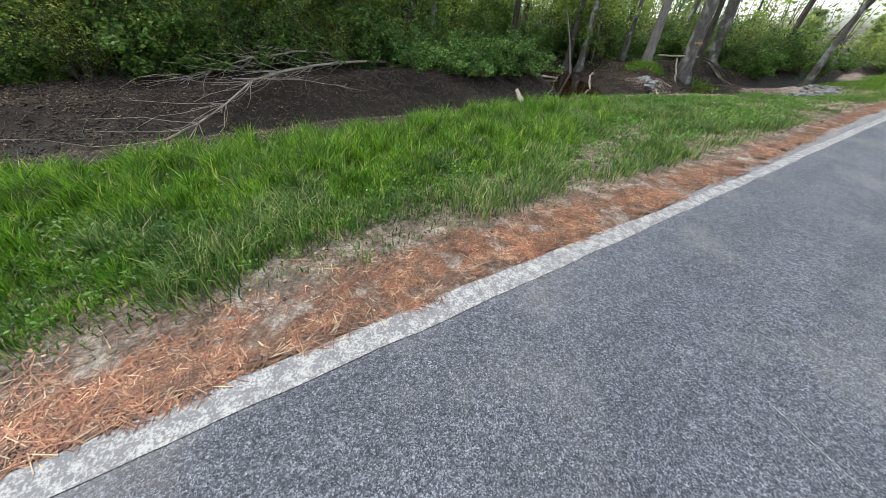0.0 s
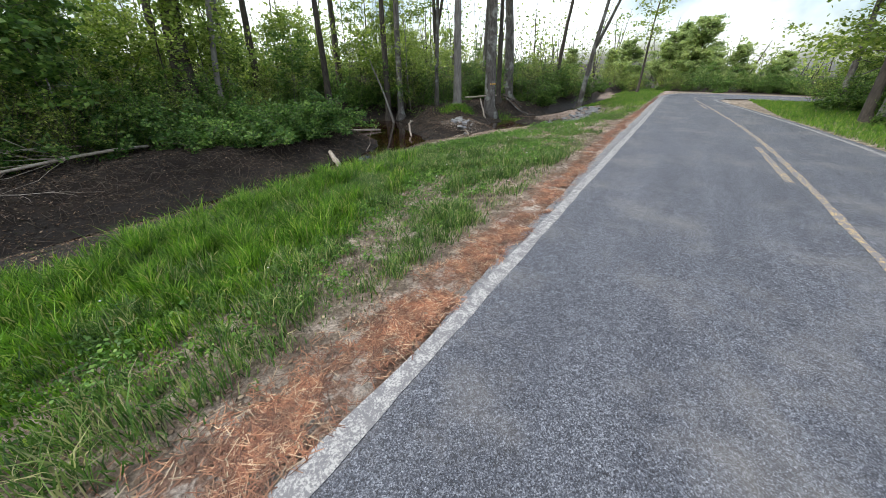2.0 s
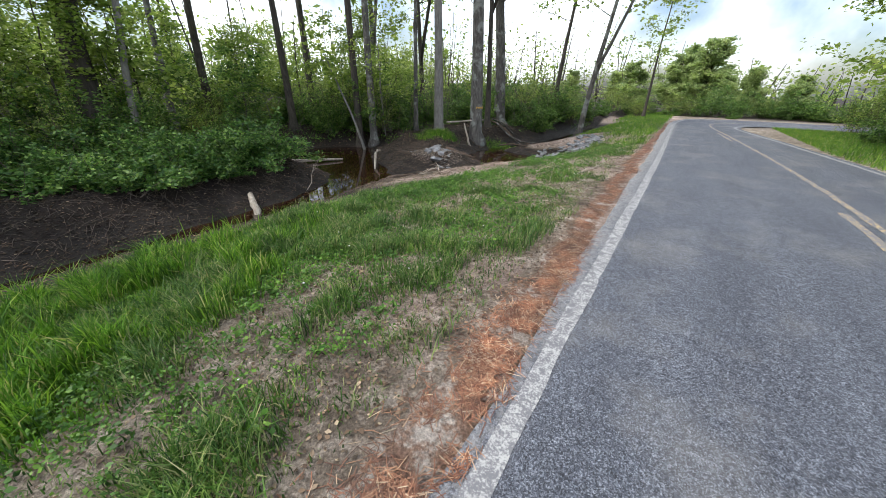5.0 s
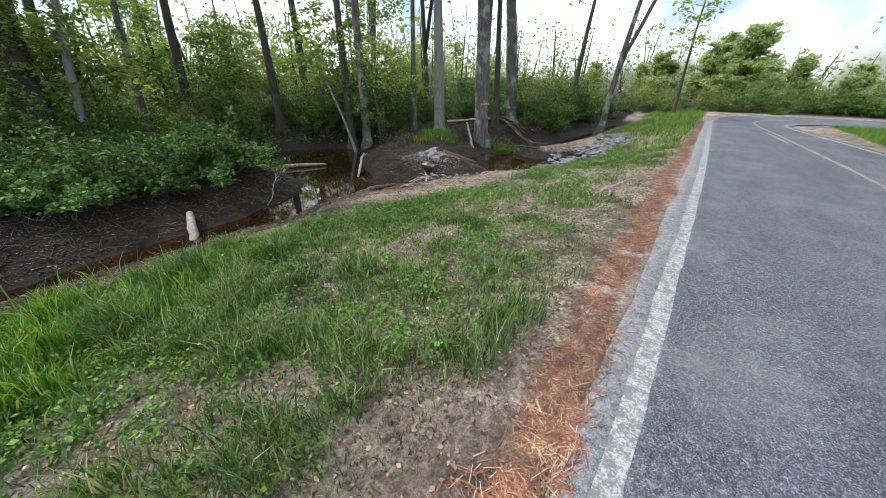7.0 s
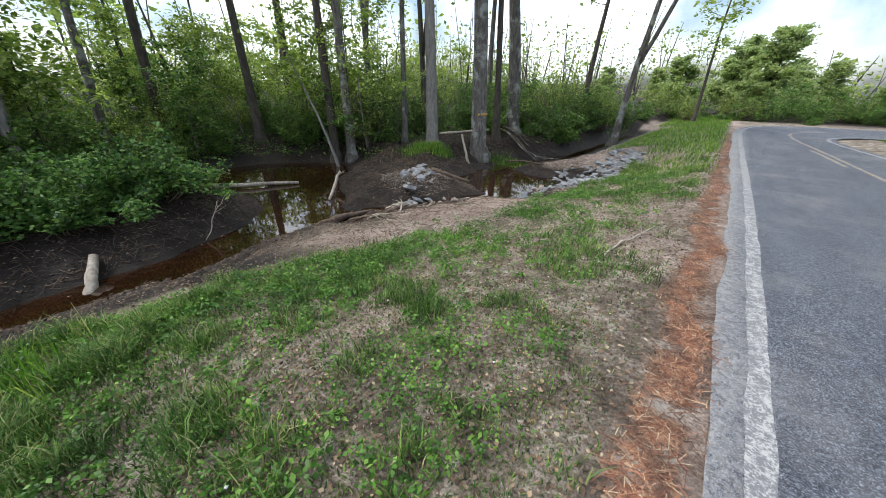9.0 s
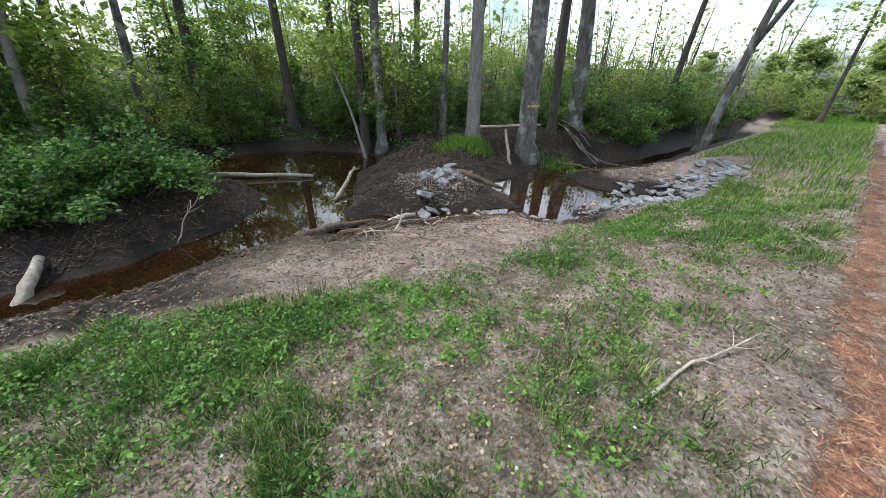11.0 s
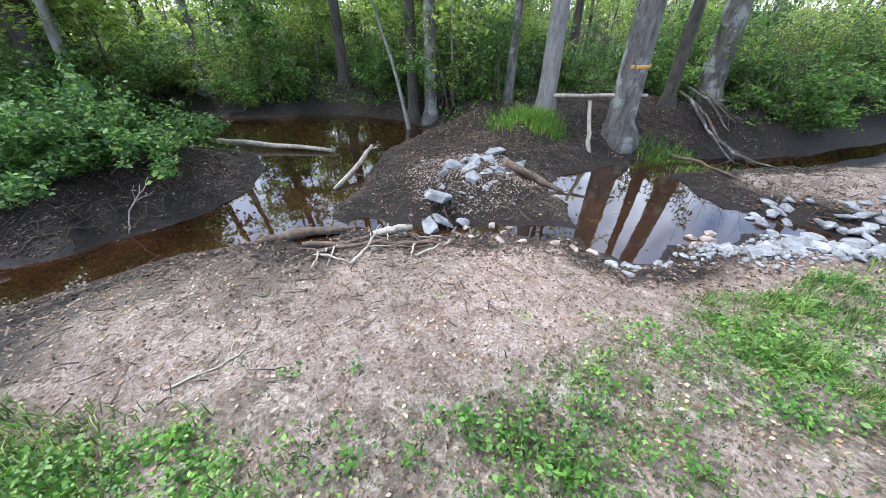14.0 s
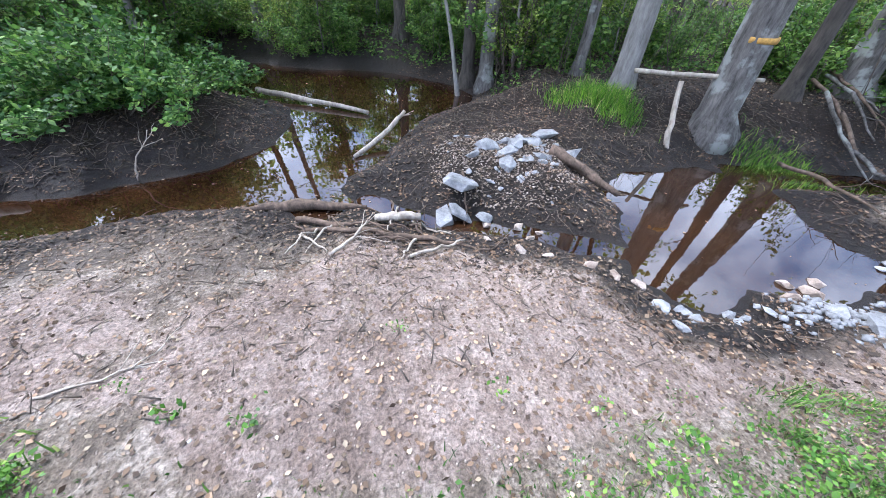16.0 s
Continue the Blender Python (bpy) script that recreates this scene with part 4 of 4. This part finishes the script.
# ---- rocks ----
def rock_mesh(seed, flat):
    r = random.Random(seed)
    bm = bmesh.new()
    for _ in range(16):
        p = Vector((r.gauss(0, 1), r.gauss(0, 1), r.gauss(0, 1))).normalized()
        bm.verts.new((p.x * r.uniform(0.8, 1.1), p.y * r.uniform(0.6, 0.8), p.z * flat))
    out = bmesh.ops.convex_hull(bm, input=bm.verts)
    bmesh.ops.delete(bm, geom=[g for g in out["geom_interior"] if isinstance(g, bmesh.types.BMVert)], context="VERTS")
    me = bpy.data.meshes.new("rock")
    bm.to_mesh(me)
    bm.free()
    return me


rock_kinds = [rock_mesh(k, 0.26 + 0.045 * k) for k in range(6)]
for me in rock_kinds:
    me.materials.append(ROCK)
tan_kinds = [rock_mesh(20 + k, 0.55) for k in range(3)]
for me in tan_kinds:
    me.materials.append(ROCK_TAN)


def rock(x, y, size, label, group, kinds=rock_kinds, tilt=0.25, up=0.15):
    me = kinds[int(rng.integers(len(kinds)))]
    ob = new("rock", me)
    ob.location = on(x, y, up * size)
    ob.rotation_euler = (rng.normal(0, tilt), rng.normal(0, tilt), rng.uniform(0, 6.28))
    ob.scale = (size, size * rng.uniform(0.8, 1.1), size)
    return tagged(ob, label, "rock", group)


for x, y, s in ((-6.72, 15.5, 0.22), (-6.38, 15.18, 0.15), (-6.38, 15.4, 0.14), (-6.3, 15.7, 0.1), (-7.15, 16.8, 0.12), (-7.5, 16.5, 0.13), (-7.85, 17.15, 0.15), (-7.7, 16.4, 0.12),
                (-7.25, 15.75, 0.1), (-7.5, 16.05, 0.13), (-7.4, 17.4, 0.15), (-7.0, 16.2, 0.1), (-7.3, 16.3, 0.12), (-7.6, 16.85, 0.11), (-7.05, 16.55, 0.09), (-7.75, 16.7, 0.12)):
    rock(x, y, 1.65 * s, "pale blue-grey angular rock on the gravel bar", "gravel bar rocks")
for a in range(46):
    rock(-7.2 + rng.normal(0, 0.4), 16.4 + rng.normal(0, 0.5), rng.uniform(0.035, 0.1), "small pale angular rock on the gravel bar", "gravel bar rocks", up=0.0)
for x, y, s in ((-6.18, 15.68, 0.1), (-6.05, 16.08, 0.09), (-5.82, 16.14, 0.08), (-5.45, 15.84, 0.1), (-5.75, 15.55, 0.06), (-5.9, 16.3, 0.06), (-5.3, 16.1, 0.07), (-5.1, 16.5, 0.1), (-5.0, 16.75, 0.09),
                (-4.85, 16.95, 0.1), (-4.45, 18.75, 0.12), (-4.6, 18.6, 0.09), (-4.55, 18.95, 0.1), (-4.4, 18.4, 0.11)):
    rock(x, y, s, "tan weathered rock at the water's edge", "creek edge rocks", tan_kinds)
k = np.linspace(0, 1, 64)
for a in k:
    if a < 0.35 and rng.uniform() < 0.4:
        continue
    x, y = np.interp(a, [0, 0.35, 0.7, 1], [-4.5, -4.05, -3.45, -2.7]), np.interp(a, [0, 0.35, 0.7, 1], [16.8, 18.4, 19.9, 22.3])
    rock(x + rng.normal(0, 0.1 if a < 0.4 else 0.18), y + rng.normal(0, 0.12), rng.uniform(0.09, 0.19) * (0.55 if a < 0.35 else 1), "pale grey riprap rock beside the creek", "riprap rocks")
for a in range(150):
    x, y = rng.uniform(-4.6, -2.6), rng.uniform(19.6, 22.9)
    if -4.5 + 0.32 * (y - 19.9) < x < -3.3 + 0.36 * (y - 19.8) and math.hypot(x + 4.15, y - 20.35) > 0.38:
        rock(x, y, rng.uniform(0.09, 0.2), "pale grey riprap rock beside the creek", "riprap rocks")
for a in range(16):
    rock(-4.5 + rng.normal(0, 0.1), 19.9 + rng.uniform(-0.1, 1.1), rng.uniform(0.08, 0.16), "pale grey riprap rock at the culvert mouth", "riprap rocks")


def rubble():
    """Small broken stone between the riprap rocks."""
    base = np.array([(1, 0, 0), (-1, 0, 0), (0, 1, 0), (0, -1, 0), (0, 0, 0.7), (0, 0, -0.7)])
    tri = np.array([(0, 2, 4), (2, 1, 4), (1, 3, 4), (3, 0, 4), (2, 0, 5), (1, 2, 5), (3, 1, 5), (0, 3, 5)])
    a = rng.uniform(0.3, 1, 900)
    x = np.interp(a, [0, 0.35, 0.7, 1], [-4.5, -4.05, -3.45, -2.7]) + rng.normal(0, 0.22, 900)
    y = np.interp(a, [0, 0.35, 0.7, 1], [16.8, 18.4, 19.9, 22.3]) + rng.normal(0, 0.2, 900)
    s = rng.uniform(0.015, 0.055, 900)
    v = np.stack([x, y, land(x, y) + 0.3 * s], 1)[:, None] + base[None] * s[:, None, None] * rng.uniform(0.6, 1.4, (900, 6, 1))
    tagged(part("rubble", mesh_of("rubble", v.reshape(-1, 3), (tri[None] + np.arange(900)[:, None, None] * 6).reshape(-1, 3)), ROCK), "small pale broken stones among the riprap", "rubble", kind="stuff")


rubble()


def pebbles():
    base, n = np.array([(1, 0, 0), (-1, 0, 0), (0, 1, 0), (0, -1, 0), (0, 0, 0.7), (0, 0, -0.7)]), 0
    tri = np.array([(0, 2, 4), (2, 1, 4), (1, 3, 4), (3, 0, 4), (2, 0, 5), (1, 2, 5), (3, 1, 5), (0, 3, 5)])
    x, y = rng.uniform(-8.2, -2.8, 30000), rng.uniform(11, 19, 30000)
    d = shore(x, y)
    bar = np.hypot((x + 7.2) / 0.9, (y - 16.3) / 1.2) < 1
    good = (d > 0.05) & (((x < grass_edge(y) + 0.5) & (x > -6.3) & (rng.uniform(0, 1, 30000) < 0.4)) | bar)
    x, y = x[good], y[good]
    s = rng.uniform(0.003, 0.010, len(x)) * np.where(np.hypot((x + 7.2) / 0.9, (y - 16.3) / 1.2) < 1, 2.2, 1)
    v = np.stack([x, y, land(x, y) + 0.3 * s], 1)[:, None] + base[None] * s[:, None, None] * rng.uniform(0.6, 1.4, (len(x), 6, 1))
    f = tri[None] + np.arange(len(x))[:, None, None] * 6
    tagged(part("gravel", mesh_of("gravel", v.reshape(-1, 3), f.reshape(-1, 3)), ROCK_TAN), "small tan pebbles on the sand", "gravel", kind="stuff")


pebbles()

# ---- grass, weeds, litter ----
def field(n, x0, x1, y0, y1, chance):
    x, y = rng.uniform(x0, x1, n), rng.uniform(y0, y1, n)
    good = rng.uniform(0, 1, n) < chance(x, y)
    x, y = x[good], y[good]
    return x, y, land(x, y)


def lush(x, y):
    line = np.interp(y, [0, 2, 4, 6.5, 9], [-1.0, -1.3, -1.9, -2.6, -3.8])
    side = ease(0.35, -0.5, x - line + 0.9 * (fuzz(x, y, 1.2, 51) - 0.5)) * ease(-0.15, 0.2, x - grass_edge(y))
    return side * ease(9.6, 6.0, y + 1.5 * (fuzz(x, y, 1.5, 52) - 0.5)) * (0.55 + 0.45 * ease(0.3, 0.5, fuzz(x, y, 0.5, 53)))


def patchy(x, y):
    side = ease(-0.6, -0.95, x) * ease(-0.25, 0.3, x - grass_edge(y))
    tuft = ease(0.42, 0.58, fuzz(x, y, 0.45, 54)) * (0.35 + 0.65 * ease(0.4, 0.6, fuzz(x, y, 0.16, 59)))
    return side * (0.25 + 0.25 * ease(7, 9, y) * ease(12.5, 11, y) + 0.75 * tuft) * (0.5 + 0.5 * ease(0.36, 0.56, fuzz(x, y, 1.7, 55))) * (0.55 + 0.45 * ease(2.2, 0.4, x - grass_edge(y))) * (1 - 0.75 * ease(11.5, 13, y) * ease(0.56, 0.46, fuzz(x, y, 1.3, 57)))


x, y, z = field(260000, -5.4, -0.8, -4, 10, lush)
hgt = (0.09 + 0.15 * ease(-1.2, -3.0, x)) * (0.2 + 0.7 * fuzz(x, y, 0.6, 56) + 1.3 * ease(0.4, 0.75, fuzz(x, y, 0.22, 58))) * rng.uniform(0.6, 1.2, len(x))
v, f = blades(np.stack([x, y, z], 1), hgt, rng.uniform(0.007, 0.015, len(x)), 0.7)
tagged(part("tall_grass", mesh_of("tall_grass", v, f), GRASS), "lush bright green grass on the verge", "grass", kind="stuff")

x, y, z = field(1000000, -6.3, -0.6, -2, 22, patchy)
hgt = (0.06 + 0.2 * ease(0.48, 0.7, fuzz(x, y, 0.45, 54))) * (1 - 0.45 * ease(9.5, 11, y)) * rng.uniform(0.5, 1.3, len(x))
v, f = blades(np.stack([x, y, z], 1), hgt, rng.uniform(0.005, 0.012, len(x)), 0.9)
tagged(part("patchy_grass", mesh_of("patchy_grass", v, f), GRASS_DULL), "patchy dull green grass in sandy soil", "grass", kind="stuff")

x, y, z = field(40000, -5.5, -0.5, 19, 46, lambda x, y: ease(-0.5, -0.9, x) * ease(-0.2, 0.4, x - np.where(y > 24, -4.2, grass_edge(y))))
x2, y2, z2 = field(100000, 4.2, 9.5, -4, 36, lambda x, y: ease(0.12, 0.4, x - np.interp(y, RIGHT[:, 1][:80], RIGHT[:, 0][:80]) - 0.2) * (y < 31) * 0.9)
x, y, z = np.concatenate([x, x2]), np.concatenate([y, y2]), np.concatenate([z, z2])
v, f = blades(np.stack([x, y, z], 1), rng.uniform(0.05, 0.2, len(x)), rng.uniform(0.008, 0.018, len(x)), 0.7)
tagged(part("verge_grass", mesh_of("verge_grass", v, f), GRASS), "light green grass along the far verges", "grass", kind="stuff")


def tussock(x, y, n, spread_by, high):
    px, py = x + rng.normal(0, spread_by, n), y + rng.normal(0, spread_by * 0.6, n)
    v, f = blades(np.stack([px, py, land(px, py)], 1), high * rng.uniform(0.6, 1.15, n), rng.uniform(0.006, 0.012, n), 0.8)
    tagged(part("grass_tussock", mesh_of("grass_tussock", v, f), GRASS), "bright green grass tussock on the bank", "grass", kind="stuff")


for x, y, n, s, h in ((-8.9, 18.6, 900, 0.3, 0.32), (-8.5, 18.95, 700, 0.22, 0.32), (-9.2, 18.1, 400, 0.25, 0.22), (-6.9, 20.9, 800, 0.35, 0.22), (-6.7, 21.4, 600, 0.3, 0.2)):
    tussock(x, y, n, s, h)


def ground_cover():
    """Low seedlings and vines on the woodland floor."""
    x, y, z = field(42000, -24, -5.5, -8, 34, lambda x, y: (keep_clear(x, y) | ((x < -10.4) & (shore(x, y) > 0.4))) * (0.25 + 0.75 * ease(0.4, 0.6, fuzz(x, y, 1.5, 91))))
    i = np.repeat(np.arange(len(x)), 5)
    at = np.stack([x[i], y[i], z[i] + rng.uniform(0.02, 0.45, len(i)) * fuzz(x[i], y[i], 0.8, 92)], 1) + rng.normal(0, 0.09, (len(i), 3)) * (1, 1, 0)
    v, f = leaf_quads(at, rng.uniform(0.03, 0.08, len(i)), 0.6, 1.6)
    tagged(part("ground_cover", mesh_of("ground_cover", v, f), LEAF_DEEP), "low green seedlings and vines on the woodland floor", "undergrowth", kind="stuff")


ground_cover()


def brush():
    """Fine dead twigs strewn over the banks."""
    tubes = Tubes()
    x, y, z = field(19000, -11.5, -3.8, -3, 22, lambda x, y: (shore(x, y) > 0.05) * np.where(x > creek_x(y), (x < grass_edge(y)) * np.where(shore(x, y) > 1.2, 0.25, 0.7), 0.7))
    a = rng.uniform(0, 6.28, len(x))
    h = rng.uniform(0.04, 0.3, len(x)) * np.where(x > creek_x(y), 0.7, 1.1)
    tx, ty = x + h * np.cos(a), y + h * np.sin(a)
    tz = np.maximum(land(tx, ty), WATER_Z) + rng.uniform(0.005, 0.07, len(x))
    for k in range(len(x)):
        p, q = np.array((x[k], y[k], z[k] + 0.006)), np.array((tx[k], ty[k], tz[k]))
        tubes.add([p, 0.5 * (p + q) + rng.normal(0, 0.012, 3), q], [0.0065, 0.005, 0.0025], 3)
    tagged(part("brush", tubes.mesh("brush"), STEM), "fine dead twigs strewn over the creek banks", "twigs", kind="stuff")


brush()


def weeds():
    """Broad-leaved weeds in rosettes."""
    def chance(x, y):
        side = ease(-0.8, -1.5, x) * ease(-0.1, 0.35, x - grass_edge(y))
        edge = ease(1.5, 0.2, x - grass_edge(y)) * ease(7, 9, y)
        lush_edge = 0.8 * ease(9.8, 10.8, y) * ease(13.8, 12.6, y) * ease(1.7, 0.4, x - grass_edge(y))
        return side * (lush_edge + np.where(y < 5, 0.12, np.where(y < 11.5, 0.3, 0.04)) + 0.35 * ease(0.45, 0.6, fuzz(x, y, 0.9, 61)) + np.where(y < 12, 0.75, 0.4) * edge * ease(0.45, 0.57, fuzz(x, y, 0.7, 62)))
    x, y, z = field(24000, -6, -0.7, -3, 20, chance)
    extra = [(-4.1, 12.9), (-3.8, 13.6), (-4.3, 14.4), (-3.7, 14.9), (-3.3, 12.8), (-3.9, 13.2), (-3.2, 14.0), (-3.5, 15.4), (-3.55, 16.0)]
    x = np.concatenate([x, [a for a, _ in extra]])
    y = np.concatenate([y, [b for _, b in extra]])
    z = land(x, y)
    n = rng.integers(14, 30, len(x))
    i = np.repeat(np.arange(len(x)), n)
    high = rng.uniform(0.04, 0.16, len(x))[i]
    at = np.stack([x[i], y[i], z[i]], 1) + rng.normal(0, 0.04, (len(i), 3)) * (1, 1, 0)
    at[:, 2] += high * rng.uniform(0.2, 1, len(i)) + 0.01
    v, f = leaf_quads(at, rng.uniform(0.009, 0.022, len(i)) * rng.uniform(0.6, 1.6, len(x))[i], 0.45, 1.6)
    tagged(part("weeds", mesh_of("weeds", v, f), WEED), "leafy green weeds along the top of the bank", "weeds", kind="stuff")


weeds()


def litter():
    def chance(x, y):
        near = x > creek_x(y)
        return np.where(near, np.where(x < grass_edge(y), np.where(shore(x, y) > 1.1, 0.55, 0.75), 0.5 * ease(5, 8, y) + 0.25), 0.7) * (shore(x, y) > 0.03) * (x < -0.55)
    x, y, z = field(260000, -14, -0.5, -4, 24, chance)
    damp = (x < creek_x(y) + 0.2) | (shore(x, y) < 0.9)
    for pick, stuff, label in ((damp, DAMP_SHADED_LEAF, "damp fallen leaves on the creek banks, darkened for shade"), (~damp, DRY_LEAF, "dry brown fallen leaves on sandy ground")):
        v, f = leaf_quads(np.stack([x[pick], y[pick], z[pick] + 0.012], 1), rng.uniform(0.008, 0.03, pick.sum()) * (1.5 if stuff is DAMP_SHADED_LEAF else 1), 0.9, 1.5)
        tagged(part("leaf_litter", mesh_of("leaf_litter", v, f), stuff), label, "leaf litter", kind="stuff")
    x, y = rng.uniform(-13, -4.4, 9000), rng.uniform(8, 20.5, 9000)
    d = shore(x, y)
    good = (d < -0.05) & ((rng.uniform(0, 1, 9000) < np.where(x > -7.8, 0.02, 0.05)) | (np.hypot((x + 6.9) / 0.35, (y - 13.4) / 0.9) < 1) | (np.hypot(x + 8.8, (y - 14.8) / 0.7) < 0.5))
    v, f = leaf_quads(np.stack([x[good], y[good], np.full(good.sum(), WATER_Z + 0.006)], 1), rng.uniform(0.015, 0.045, good.sum()), 0.985, 1.4)
    tagged(part("floating_leaves", mesh_of("floating_leaves", v, f), DRY_LEAF), "dry leaves floating on the creek", "leaf litter", kind="stuff")


litter()


def needles():
    n = 120000
    y = rng.uniform(-3, 30, n) ** 1.0
    mid = -0.34 - np.interp(y, [0, 8, 12, 20], [-0.02, 0.0, 0.1, 0.15])
    wide = np.interp(y, [0, 6, 10, 20], [0.19, 0.14, 0.075, 0.06])
    x = mid + rng.normal(0, 1, n) * wide + 0.24 * (fuzz(y, y * 0, 0.7, 83) - 0.5)
    keep = fuzz(x, y, 0.22, 71) > 0.26 + 0.3 * rng.uniform(0, 1, n)
    keep &= (x < -0.1 + 0.12 * (fuzz(y, 0 * y, 0.25, 84) - 0.5)) & (rng.uniform(0, 1, n) < np.interp(y, [3, 8], [1, 0.5]))
    x, y = x[keep], y[keep]
    n = len(x)
    a = rng.uniform(0, math.pi, n)
    h = rng.uniform(0.022, 0.06, n)
    d = np.stack([np.cos(a), np.sin(a), rng.normal(0, 0.06, n)], 1) * h[:, None]
    w = np.stack([-np.sin(a), np.cos(a), 0 * a], 1) * 0.0021
    c = np.stack([x, y, np.maximum(land(x, y), np.where(x > -0.3, road_z(y) + 0.013, -9)) + rng.uniform(0.002, 0.012, n)], 1)
    v = np.stack([c - d - w, c - d + w, c + d + w, c + d - w], 1).reshape(-1, 3)
    tagged(part("pine_needles", mesh_of("pine_needles", v, np.arange(4 * n).reshape(n, 4)), NEEDLE), "rust-brown pine needles along the road's edge", "pine needles", kind="stuff")


needles()


def clover_flowers():
    base = np.array([(1, 0, 0), (-1, 0, 0), (0, 1, 0), (0, -1, 0), (0, 0, 0.8), (0, 0, -0.8)])
    tri = np.array([(0, 2, 4), (2, 1, 4), (1, 3, 4), (3, 0, 4), (2, 0, 5), (1, 2, 5), (3, 1, 5), (0, 3, 5)])
    x, y = rng.uniform(-4.5, -1.2, 46), rng.uniform(0, 14.5, 46)
    s = rng.uniform(0.008, 0.014, 46)
    v = np.stack([x, y, land(x, y) + rng.uniform(0.08, 0.2, 46)], 1)[:, None] + base[None] * s[:, None, None]
    tagged(part("clover_flowers", mesh_of("clover_flowers", v.reshape(-1, 3), (tri[None] + np.arange(46)[:, None, None] * 6).reshape(-1, 3)), FLOWER),
           "tiny white clover flowers in the grass", "flowers", kind="stuff")


clover_flowers()
